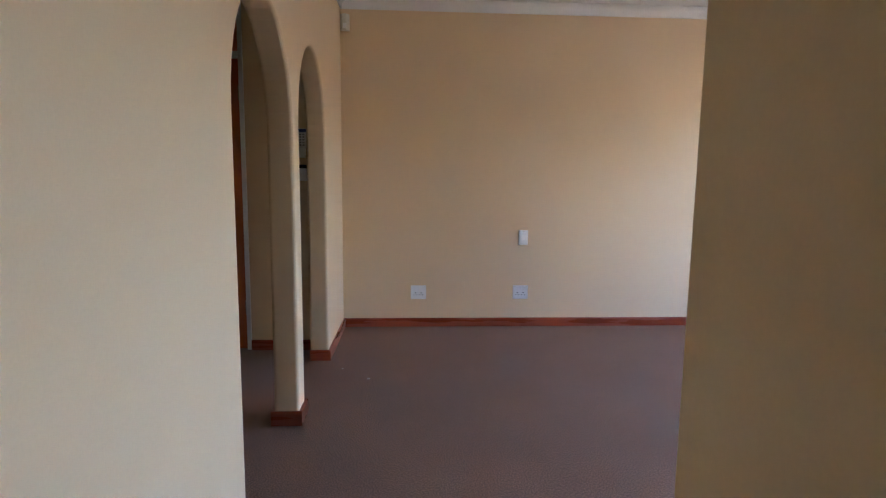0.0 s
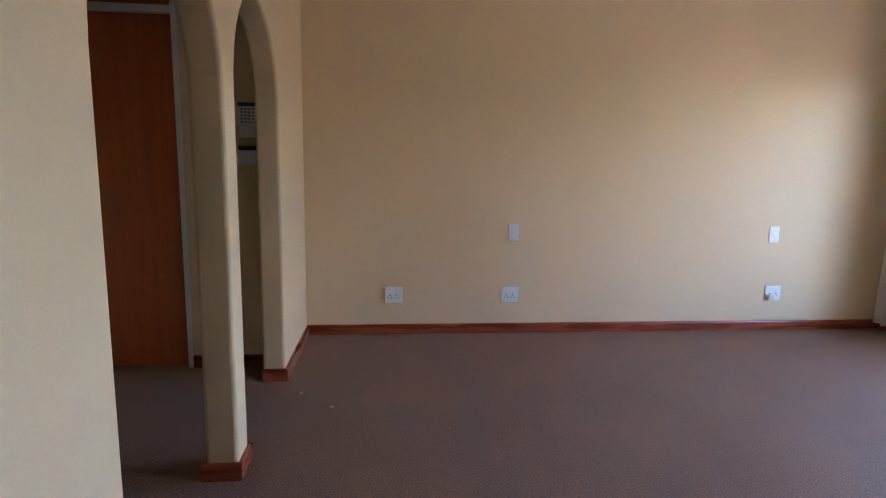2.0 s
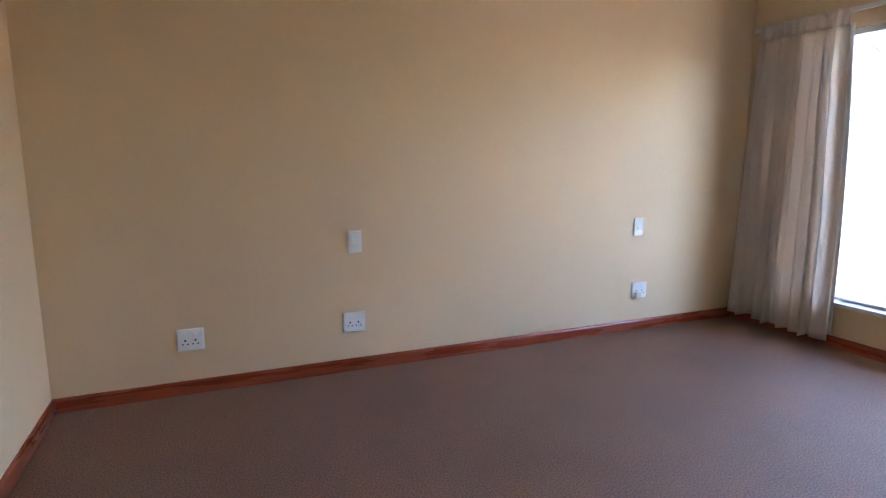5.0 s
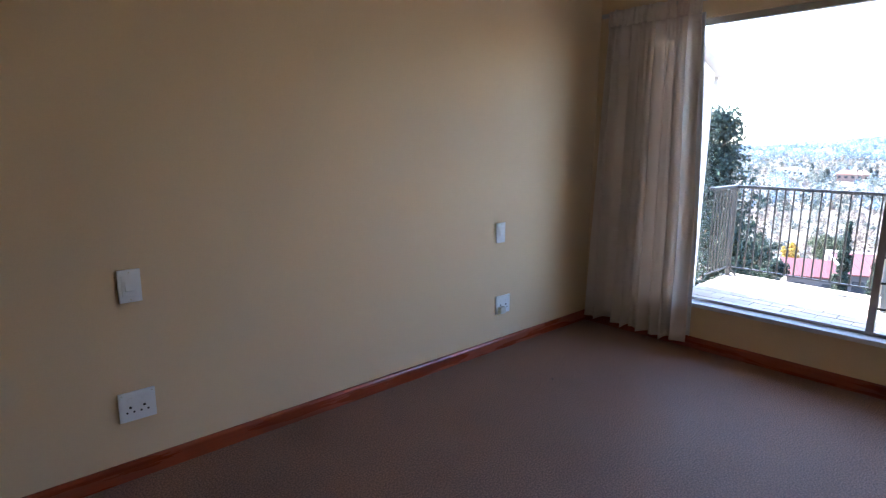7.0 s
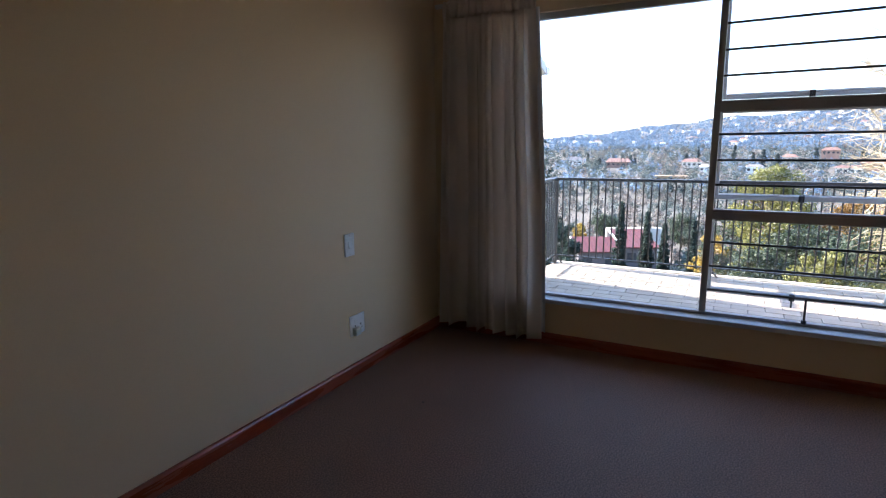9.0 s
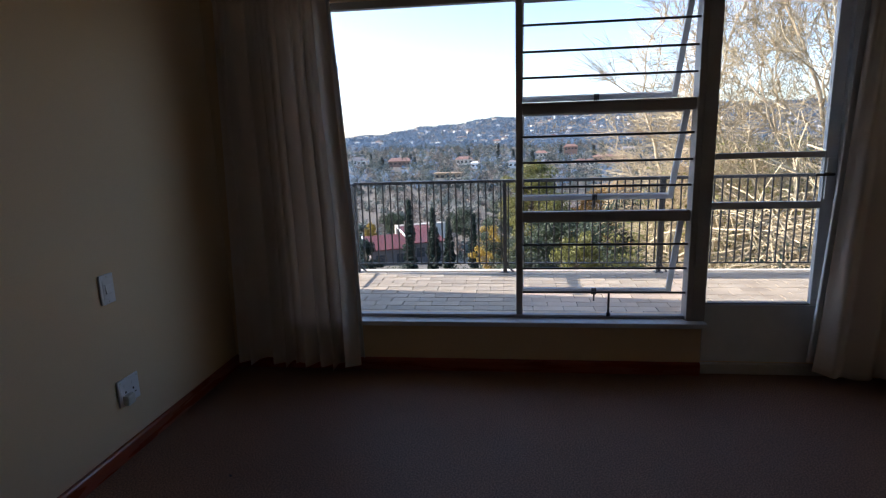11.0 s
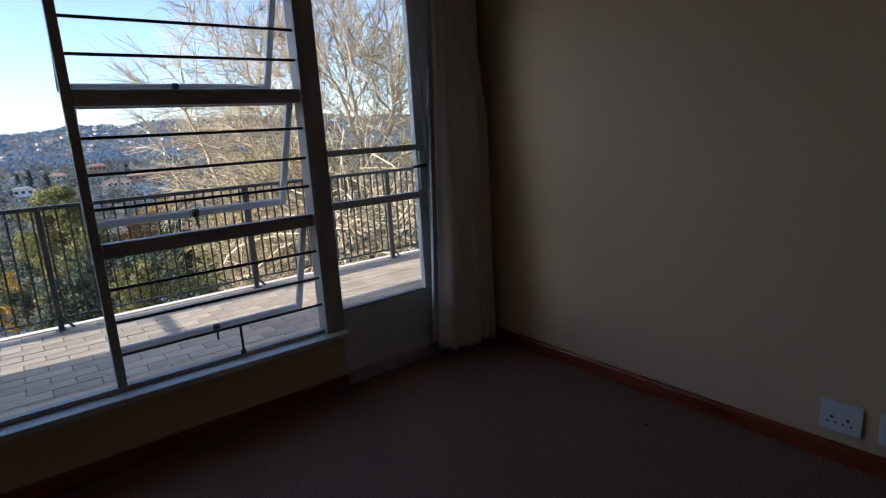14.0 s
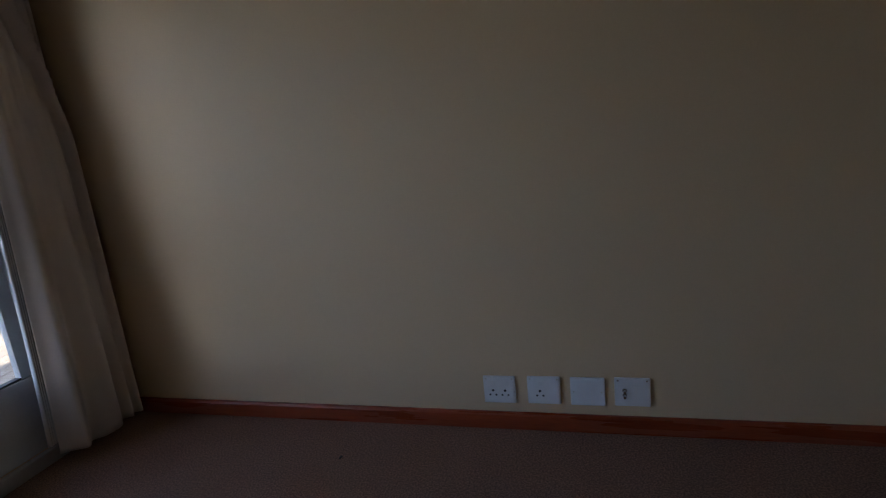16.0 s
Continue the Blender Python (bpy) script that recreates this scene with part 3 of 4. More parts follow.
k2 = thing("intercom_box", "white wall box with a dark top strip", "control box", pose(-0.220, LOB_Y - 0.001, 1.268, 0, 0, 180))
bm = bmesh.new()
box(bm, -0.056, 0.058, 0, 0.030, -0.056, 0.030, bevel=0.006)
part("housing", bm, PLASTIC, k2)
bm = bmesh.new()
box(bm, -0.054, 0.050, 0.0, 0.026, 0.030, 0.056, bevel=0.004)
part("display", bm, HOLE, k2, "glossy dark display")
bm = bmesh.new()
cyl(bm, (0.036, 0.025, 0.044), (0.036, 0.029, 0.044), 0.004, 10)
part("indicator", bm, material("red_indicator", (0.5, 0.03, 0.02), 0.3, var=0.05, bump=0), k2, "small red indicator")

# ---- curtains ----
cr = thing("curtain_rail", "white curtain track above the window", "curtain rail")
bm = bmesh.new()
box(bm, 4.437, 4.464, -3.65, -0.05, 2.118, 2.142, bevel=0.004)
part("track", bm, WHITE, cr)
for y in (-0.12, -1.2, -2.3, -3.55):
    bm = bmesh.new()
    box(bm, 4.452, 4.511, y - 0.012, y + 0.012, 2.124, 2.150, bevel=0.003)
    part("bracket", bm, WHITE, cr)


def curtain(y_top, y_bot, z_bot, folds, depth, x_mid, seed, label, free=1, sway=0.0):
    """A pleated curtain from the track almost to the floor; y_top, y_bot: its two sides above and below."""
    rnd = random.Random(seed)
    ob = thing("curtain", label, "curtain")
    nu, nv = folds * 10, 40
    ph = [rnd.uniform(-0.5, 0.5) for _ in range(folds + 3)]
    am = [rnd.uniform(0.35, 1.35) for _ in range(folds + 3)]

    def shape(u, v):
        # v: 0 at the heading, 1 at the hem
        f = (u + 0.055 * math.sin(6.0 * u + seed) + 0.026 * math.sin(15.0 * u + 2 * seed)) * folds
        f = max(f, 0.0)
        k = int(min(f, folds))
        a = am[k] * (1 - (f - k)) + am[k + 1] * (f - k)
        p = ph[k] * (1 - (f - k)) + ph[k + 1] * (f - k)
        open_ = 0.35 + 0.65 * min(v / 0.25, 1)
        wav = math.sin(2 * math.pi * (f + p * v * 0.6)) + 0.45 * (1 - v) ** 2 * math.sin(2 * math.pi * 2.3 * f + p) + 0.25 * math.sin(2 * math.pi * (0.45 * f + 0.35 * v) + seed) + 0.18 * math.sin(4 * math.pi * f + 3 * p + 2.2 * v) + 0.15 * math.sin(2 * math.pi * f * 0.37 + 5 * v)
        x = x_mid + depth * a * open_ * wav * (0.8 + 0.3 * v)
        t = min(v / 0.75, 1.0)
        t = t * t * (3 - 2 * t)
        ya = y_top[0] + (y_bot[0] - y_top[0]) * v
        yb = y_top[1] + (y_bot[1] - y_top[1]) * (v * 0.5 + t * 0.5)
        y = ya + (yb - ya) * u + 0.012 * a * open_ * math.cos(2 * math.pi * f) + sway * math.sin(math.pi * v) * u
        z = 2.125 + (z_bot - 2.125) * v + 0.010 * v * math.sin(3.1 * f + seed) - 0.02 * v * u * v
        return (min(x, 4.500) if v > 0.02 else x, y, z)

    bm = bmesh.new()
    grid = [[bm.verts.new(shape(i / nu, 0.035 + 0.965 * j / nv)) for i in range(nu + 1)] for j in range(nv + 1)]
    for j in range(nv):
        for i in range(nu):
            bm.faces.new((grid[j][i], grid[j][i + 1], grid[j + 1][i + 1], grid[j + 1][i]))
    cloth = part("cloth", bm, CURTAIN, ob, smooth=True)
    md = cloth.modifiers.new("thickness", "SOLIDIFY")
    md.thickness, md.offset = 0.004, 0
    # pale lining on the window side, showing past the free edge
    bm = bmesh.new()
    lo, hi = (-0.10, 0.10) if free == 0 else (0.93, 1.025)
    m = 8
    grid = []
    for j in range(nv + 1):
        row = []
        for i in range(m + 1):
            x, y, z = shape(lo + (hi - lo) * i / m, 0.04 + 0.945 * j / nv)
            row.append(bm.verts.new((x_mid + 0.030 + 0.35 * (x - x_mid) + 0.006 * math.sin(i * 1.7 + 3 * j / nv), y, z + 0.012)))
        grid.append(row)
    for j in range(nv):
        for i in range(m):
            bm.faces.new((grid[j][i], grid[j][i + 1], grid[j + 1][i + 1], grid[j + 1][i]))
    ln = part("lining", bm, LINING, ob, "pale grey-white curtain lining", smooth=True)
    md = ln.modifiers.new("thickness", "SOLIDIFY")
    md.thickness, md.offset = 0.002, 0
    # gathered heading tape
    bm = bmesh.new()
    n2 = folds * 18
    rows = []
    for j in range(5):
        v = 0.05 * j / 4 - 0.010
        row = []
        for i in range(n2 + 1):
            x, y, z = shape(i / n2, 0.035 + 0.03 * j / 4)
            row.append(bm.verts.new((x - 0.004 - 0.005 * math.sin(2 * math.pi * folds * 3 * i / n2 + 0.7 * j), y, 2.125 + (z_bot - 2.125) * v)))
        rows.append(row)
    for r0, r1 in zip(rows, rows[1:]):
        for i in range(n2):
            bm.faces.new((r0[i], r0[i + 1], r1[i + 1], r1[i]))
    tape = part("heading_tape", bm, CURTAIN, ob, "tightly gathered heading", smooth=True)
    md = tape.modifiers.new("thickness", "SOLIDIFY")
    md.thickness, md.offset = 0.005, 0
    return ob


curtain((-0.130, -0.712), (-0.092, -0.782), 0.070, 8, 0.040, 4.420, 3, "cream lined curtain drawn aside, hanging in loose folds")


def drawn_back_curtain(label):
    """A curtain pushed into the corner: a broad hanging panel with one pleat that slants to the wall side."""
    ob = thing("curtain", label, "curtain")
    top, hem, y0, y1 = 2.125, 0.050, -3.226, -3.655

    def bell(u, c, w):
        return math.exp(-((u - c) / w) ** 2)

    def shape(u, v):
        slant = min(v / 0.42, 1.0)
        slant = slant * slant * (3 - 2 * slant)
        ridge = 0.40 + 0.50 * slant
        out = 0.105 * max(math.sin(math.pi * min(max(u, 0) * 0.97 + 0.03, 1)), 0.0) ** 0.42 * (0.35 + 0.65 * max(v, 0.0) ** 0.7)
        fall = min(max((u - ridge) / 0.09, 0.0), 1.0)
        out *= 1 - 0.9 * fall * fall * (3 - 2 * fall) * (1 - 0.6 * v)
        out += 0.030 * bell(u, 0.13 + 0.03 * v, 0.07) * (0.5 + 0.5 * v)
        out += (0.085 - 0.040 * slant) * bell(u, ridge, 0.040) - 0.040 * bell(u, ridge + 0.085, 0.045) - 0.026 * bell(u, ridge - 0.09, 0.04) * (1 - 0.6 * slant)
        out += 0.022 * v * bell(u, 0.47 + 0.04 * v, 0.08) - 0.026 * v * bell(u, 0.30, 0.05) - 0.018 * v * bell(u, 0.60, 0.04) + 0.020 * v * bell(u, 0.72, 0.06)
        out += 0.013 * (1 - v) ** 3 * math.sin(2 * math.pi * 7 * u) + 0.004 * math.sin(2 * math.pi * (3.3 * u + 0.8 * v))
        lead = -0.105 * max(1 - v, 0.0) ** 0.8
        y = y0 + lead * (1 - u) + (y1 - y0) * u + 0.010 * v * math.sin(9 * u)
        z = top + (hem - top) * v + 0.008 * v * math.sin(11 * u + 1)
        return (4.492 - out, y, z)

    def sheet(name, mat, u0, u1, nu, nv, v0, v1, thick, back=0.0, label=""):
        bm = bmesh.new()
        grid = []
        for j in range(nv + 1):
            row = []
            for i in range(nu + 1):
                x, y, z = shape(u0 + (u1 - u0) * i / nu, v0 + (v1 - v0) * j / nv)
                if back:
                    x = 4.478 + 0.012 * math.sin(i * 2.1 + 1.5 * j / nv)
                row.append(bm.verts.new((x, y, z + back)))
            grid.append(row)
        for j in range(nv):
            for i in range(nu):
                bm.faces.new((grid[j][i], grid[j][i + 1], grid[j + 1][i + 1], grid[j + 1][i]))
        o = part(name, bm, mat, ob, label, smooth=True)
        md = o.modifiers.new("thickness", "SOLIDIFY")
        md.thickness, md.offset = thick, 0

    sheet("cloth", CURTAIN, 0.0, 1.0, 90, 60, 0.03, 1.0, 0.004)
    sheet("lining", LINING, -0.06, 0.05, 12, 40, 0.03, 0.985, 0.002, 0.012, "pale grey-white curtain lining")
    sheet("heading_tape", CURTAIN, 0.0, 1.0, 120, 4, -0.012, 0.030, 0.006, 0.0, "tightly gathered heading")
    return ob


drawn_back_curtain("cream lined curtain bunched against the wall corner")

# ---- scraps on the carpet ----
def scrap(name, label, x, y, size, mat, rz):
    ob = thing(name, label, "litter", pose(x, y, 0.0, 0, 0, rz))
    bm = bmesh.new()
    pts = [(-size, -size * 0.25), (-size * 0.3, -size * 0.45), (size * 0.8, -size * 0.2), (size, size * 0.15), (size * 0.1, size * 0.4), (-size * 0.8, size * 0.2)]
    prism(bm, pts, "z", 0.001, 0.005)
    for v in bm.verts:
        v.co.z += 0.25 * abs(v.co.y) + 0.12 * abs(v.co.x)
    part("scrap", bm, mat, ob)


scrap("dry_leaf", "small dark dry leaf scrap on the carpet", 3.415, -0.519, 0.010, HOLE, 40)
scrap("dry_leaf", "small dark dry leaf scrap on the carpet near a curtain", 3.265, -3.40, 0.010, HOLE, 75)
scrap("paper_crumb", "tiny white crumb of paper on the carpet", 0.299, -1.234, 0.008, WHITE, 10)
scrap("paper_crumb", "tiny white crumb of paper on the carpet", 0.116, -1.048, 0.007, WHITE, 60)

# ---- balcony ----
bm = bmesh.new()
box(bm, OUT_X, 7.26, -9.6, -0.005, -0.40, BAL_Z - 0.008)
balcony = structure("balcony_floor", bm, GROUT, "balcony slab paved with buff rectangular tiles", "balcony floor")
bm = bmesh.new()
box(bm, 7.222, 7.30, -9.6, -0.005, -0.42, BAL_Z + 0.004, bevel=0.008)
structure("balcony_edge", bm, HWALL, "pale plastered balcony edge", "balcony edge")

rail = thing("balcony_railing", "black painted steel balcony railing with thin upright bars", "railing")
RLX, RT, RB, RY0 = 7.17, 0.897, 0.036, -0.033
bm = bmesh.new()
box(bm, RLX - 0.028, RLX + 0.028, -9.4, RY0 + 0.028, RT - 0.030, RT, bevel=0.003)
part("top_rail", bm, RAIL, rail)
bm = bmesh.new()
box(bm, RLX - 0.012, RLX + 0.012, -9.4, RY0, RB - 0.012, RB, bevel=0.002)
part("bottom_rail", bm, RAIL, rail)
bm = bmesh.new()
box(bm, 6.56, RLX - 0.028, RY0 - 0.024, RY0 + 0.028, RT - 0.030, RT, bevel=0.003)
part("top_rail", bm, RAIL, rail)
bm = bmesh.new()
box(bm, 6.56, RLX - 0.012, RY0 - 0.012, RY0 + 0.012, RB - 0.012, RB, bevel=0.002)
part("bottom_rail", bm, RAIL, rail)


def shared(name, me, parent, loc):
    ob = new(name, me)
    ob.parent = parent
    ob.location = loc
    return ob


bm = bmesh.new()
box(bm, -0.0065, 0.0065, -0.0065, 0.0065, RB, RT - 0.030)
ME_BAL = mesh_of("baluster", bm, RAIL)
bm = bmesh.new()
box(bm, -0.020, 0.020, -0.020, 0.020, BAL_Z - 0.004, RT - 0.030, bevel=0.003, seg=1)
box(bm, -0.045, 0.045, -0.04, 0.04, BAL_Z - 0.004, BAL_Z + 0.004)
ME_POST = mesh_of("post", bm, RAIL)
bm = bmesh.new()
tube(bm, [(0.02, -0.0, BAL_Z + 0.16), (-0.0, -0.035, BAL_Z + 0.06), (0.0, -0.085, BAL_Z + 0.005)], 0.010, 6)
ME_BRACE = mesh_of("brace", bm, RAIL)
posts = [RY0, -1.602, -3.139, -4.673, -6.21, -7.75, -9.28]
for y in posts:
    p = shared("post", ME_POST, rail, (RLX, y, 0))
    shared("brace", ME_BRACE, p, (0, 0, 0))
y = RY0 - 0.0765
while y > -9.35:
    if min(abs(y - p) for p in posts) > 0.03:
        shared("baluster", ME_BAL, rail, (RLX, y, 0))
    y -= 0.0765
for k in range(1, 8):
    shared("baluster", ME_BAL, rail, (RLX - 0.0765 * k, RY0, 0))

# ---- the wing of the house beside the balcony ----
wing = thing("house_wing", "white plastered wing of the house with sloping eave", "house")
bm = bmesh.new()
zt = lambda x: 1.93 + (6.57 - x) * 0.36
prism(bm, [(4.76, -5.5), (6.45, -5.5), (6.45, zt(6.45) - 0.02), (4.76, zt(4.76) - 0.02)], "y", 0.003, 9.0)
part("wall", bm, EXT, wing)
bm = bmesh.new()
prism(bm, [(4.77, zt(4.77)), (6.57, zt(6.57)), (6.57, zt(6.57) + 0.09), (4.77, zt(4.77) + 0.09)], "y", -0.085, 9.2)
part("roof", bm, EXT, wing)
bm = bmesh.new()
pr = [(6.575 + 0.062 * math.cos(radians(a)) + 0.062, 2.00 + 0.075 * math.sin(radians(a))) for a in range(180, 361, 15)]
pr += [(6.575 + 0.116, 2.0), (6.582, 2.0)]
prism(bm, pr, "y", -0.085, 9.2)
part("gutter", bm, EXT, wing, "white rain gutter")
bm = bmesh.new()
tube(bm, [(6.63, 0.06, 1.95), (6.61, 0.06, 1.84), (6.50, 0.06, 1.74), (6.49, 0.06, 1.6), (6.49, 0.06, -5.4)], 0.035, 10)
part("downpipe", bm, EXT, wing, "white downpipe", smooth=True)
bm = bmesh.new()
box(bm, OUT_X, OUT_X + 0.02, -9.5, RY - 0.02, -5.4, CEIL_Z)
box(bm, OUT_X, OUT_X + 0.02, RY - 0.02, 0.0, -5.4, -0.40)
structure("wall_facade", bm, EXT, "white plastered outside wall under the balcony", "wall")


# ---- ground ----
def ground_z(x, y):
    r = math.hypot(x - 4, y + 2)
    az = math.degrees(math.atan2(y + 2, x - 4))
    el = 2.52 - min(((az + 16.5) / 30.7) ** 2 * 2.1, 2.6)
    if abs(az) > 90:
        el = 0.2
    ridge = 1.3 + 1600 * math.tan(radians(el + 0.12 * math.sin(az * 0.9) + 0.06 * math.sin(az * 2.3)))
    prof = [(0, -5.4), (10, -5.5), (20, -7.2), (40, -9.9), (55, -12.3), (75, -14.6), (110, -17.2), (200, -20.0), (300, -18.0), (450, -14.5),
            (700, -9.0), (1000, 2.0), (1600, ridge), (1900, ridge - 6), (2600, -45), (4800, -60)]
    for (r0, z0), (r1, z1) in zip(prof, prof[1:]):
        if r <= r1:
            t = (r - r0) / (r1 - r0)
            z = z0 + (z1 - z0) * t
            break
    else:
        z = -60
    return z + min(r * 0.006, 3.0) * noise.noise(Vector((x * 0.02, y * 0.02, 1.7)))


verts, faces = [], []
NR, NA = 70, 180
for i in range(NR):
    r = 0.5 * (4700 / 0.5) ** (i / (NR - 1))
    for k in range(NA):
        a = 2 * math.pi * k / NA
        x, y = 4 + r * math.cos(a), -2 + r * math.sin(a)
        verts.append((x, y, ground_z(x, y)))
for i in range(NR - 1):
    for k in range(NA):
        faces.append((i * NA + k, (i + 1) * NA + k, (i + 1) * NA + (k + 1) % NA, i * NA + (k + 1) % NA))
faces.append(tuple(range(NA))[::-1])
me = bpy.data.meshes.new("ground")
me.from_pydata(verts, [], faces)
me.polygons.foreach_set("use_smooth", [True] * len(me.polygons))
me.materials.append(GROUND)
tagged(new("ground", me), "dry winter grass and soil falling into a valley", "ground", kind="structure")


# ---- trees ----
def leaf_mesh(name, mat, centers, per, spread, size, seed, flat=0.8):
    """Many small leaves scattered round the centres."""
    rs = np.random.RandomState(seed)
    c = np.repeat(np.array(centers, float), per, axis=0)
    n = len(c)
    off = rs.normal(size=(n, 3))
    off /= np.maximum(np.linalg.norm(off, axis=1, keepdims=True), 1e-6)
    off *= rs.uniform(0.25, 1.0, (n, 1)) ** 0.6 * spread
    off[:, 2] *= flat
    p = c + off
    out = off / np.maximum(np.linalg.norm(off, axis=1, keepdims=True), 1e-6) + rs.normal(size=(n, 3)) * 0.55
    a = np.cross(out, rs.normal(size=(n, 3)))
    a /= np.linalg.norm(a, axis=1, keepdims=True)
    b = np.cross(out, a)
    b /= np.linalg.norm(b, axis=1, keepdims=True)
    s = size * rs.uniform(0.6, 1.4, (n, 1))
    v = np.stack([p - a * s, p + b * s * 0.55, p + a * s, p - b * s * 0.55], 1).reshape(-1, 3)
    me = bpy.data.meshes.new(name)
    me.from_pydata(v.tolist(), [], np.arange(4 * n).reshape(n, 4).tolist())
    me.materials.append(mat)
    return me


def tree(name, base, height, crown_r, mat, seed, label, trunk_frac=0.35, clumps=60, per=70, leaf=0.10, shape="round", bark=None, category="tree"):
    rs = random.Random(seed)
    ob = thing(name, label, category, pose(*base))
    bm = bmesh.new()
    lean = rs.uniform(-0.03, 0.03)
    top = height * (0.95 if shape in ("cone", "spire") else 0.72)
    pts = [(lean * h, 0.02 * math.sin(h), h - 0.3) for h in [top * k / 7 for k in range(8)]]
    r0 = height * 0.022
    tube(bm, pts, [r0 * (1 - 0.85 * k / 7) for k in range(8)], 7)
    cents = []
    for k in range(clumps):
        u = rs.random()
        if shape == "spire":
            h = height * (0.06 + 0.94 * u)
            rr = crown_r * min(1, (1 - u) * 1.5 + 0.02) * (0.9 + 0.1 * math.sin(u * 20 + seed))
            rad = rr * rs.uniform(0.2, 0.9)
        elif shape == "cone":
            h = height * (trunk_frac + (1 - trunk_frac) * u)
            rr = crown_r * (1 - 0.85 * u) * rs.uniform(0.6, 1.15)
            rad = rr * rs.uniform(0.3, 1.0)
        else:
            ct = rs.uniform(-0.9, 1)
            rr = math.sqrt(1 - ct * ct * 0.98) * crown_r * rs.choice((0.65, 0.9, 1.0, 1.25))
            h = height * trunk_frac + (height * (1 - trunk_frac)) * (ct + 1) / 2
            rad = rr * rs.uniform(0.45, 1.05)
        a = rs.uniform(0, 2 * math.pi)
        c = Vector((rad * math.cos(a) + lean * h, rad * math.sin(a), h))
        cents.append(tuple(c))
        if k % 3 == 0:
            h0 = max(min(c.z - rad * 0.55, top - 0.1), height * 0.08)
            s = Vector((lean * h0, 0, h0))
            mid = (s + c) / 2 + Vector((0, 0, -0.08 * rad))
            tube(bm, [s, mid, c], [r0 * 0.35, r0 * 0.22, r0 * 0.08], 5)
    part("trunk", bm, bark or DBARK, ob)
    cl = {"spire": crown_r * 0.24, "cone": crown_r * 0.22, "round": crown_r * 0.27}[shape]
    cr_ = new("crown", leaf_mesh("crown", mat, cents, per, cl, leaf, seed))
    cr_.parent = ob
    return ob


def at(az, dist, x0=1.6, y0=-1.6, sink=0.1):
    x, y = x0 + dist * math.cos(radians(az)), y0 + dist * math.sin(radians(az))
    return (x, y, ground_z(x, y) - sink)


def height_to(base, el, x0=1.6, y0=-1.6, eye=1.3):
    return eye + math.hypot(base[0] - x0, base[1] - y0) * math.tan(radians(el)) - base[2]


g = "row of cypresses"
for k, (az, el, w) in enumerate(((10.4, -6.1, 0.78), (7.9, -7.0, 0.78), (6.3, -8.1, 0.70), (3.7, -7.7, 0.62))):
    b = at(az, 50 + k)
    ob = tree("cypress", b, height_to(b, el), w, LEAF_D, 20 + k, "tall narrow dark green cypress below the balcony", clumps=300, per=42, leaf=0.085, shape="spire")
    ob["group"] = g
b = at(20.6, 22)
tree("pine", b, height_to(b, 2.8), 3.1, LEAF_D, 31, "dark blue-green conifer with layered drooping branches", 0.12, 300, 70, 0.075, "cone")
b = at(18.6, 20)
tree("pine", b, height_to(b, -7.6), 1.2, LEAF_D, 32, "young dark conifer beside a taller one", 0.1, 60, 70, 0.08, "cone")
b = at(-2.6, 33)
tree("olive_tree", b, height_to(b, -2.9), 1.8, LEAF_YG, 33, "broad yellow-green tree below the balcony", 0.3, 130, 130, 0.075)
b = at(-5.6, 30)
tree("olive_tree", b, height_to(b, -8.2), 2.4, LEAF_G, 34, "bushy dull green tree on the slope", 0.2, 110, 110, 0.085)
b = at(-12.5, 27)
tree("olive_tree", b, height_to(b, -6.6), 2.2, LEAF_G, 35, "dull green bushy tree on the slope", 0.15, 110, 110, 0.08)
b = at(1.8, 44)
tree("autumn_tree", b, height_to(b, -9.0), 1.3, LEAF_Y, 36, "small tree in yellow autumn leaf", 0.15, 60, 80, 0.08)
b = at(-8.9, 34)
tree("autumn_tree", b, height_to(b, -5.7), 1.7, LEAF_O, 37, "russet autumn tree among green bushes", 0.3, 60, 90, 0.08)
b = at(-11.0, 45)
tree("autumn_tree", b, height_to(b, -4.6), 2.4, LEAF_O, 38, "russet half-bare tree on the slope", 0.25, 60, 70, 0.09)
b = at(-7.0, 24)
tree("autumn_tree", b, height_to(b, -10.0), 1.3, LEAF_YG, 40, "small yellowing tree among bushes", 0.2, 60, 80, 0.07)
b = at(14.5, 70)
tree("yellow_bush", b, height_to(b, -8.3), 0.85, LEAF_Y, 39, "round bright yellow flowering bush", 0.55, 40, 70, 0.10, category="bush")
for k, (az, d, el, w, mt) in enumerate(((16.9, 40, -7.9, 1.3, LEAF_D), (15.6, 38, -9.9, 1.2, LEAF_D), (12, 105, -7.4, 2.6, LEAF_G), (4.8, 95, -7.2, 2.6, LEAF_G), (0.2, 40, -6.5, 1.8, LEAF_G), (-2.0, 28, -10.5, 1.6, LEAF_G),
                                        (-15.5, 24, -6.5, 2.0, LEAF_YG), (-19, 24, -6.5, 2.2, LEAF_G), (-24, 22, -5, 2.4, LEAF_YG), (-33, 20, -4.5, 2.6, LEAF_G))):
    b = at(az, d)
    tree("shrub_tree", b, height_to(b, el), w, mt, 50 + k, "dense bushy tree on the slope below", 0.12, 80, 90, 0.008 * d ** 0.5 + 0.03)

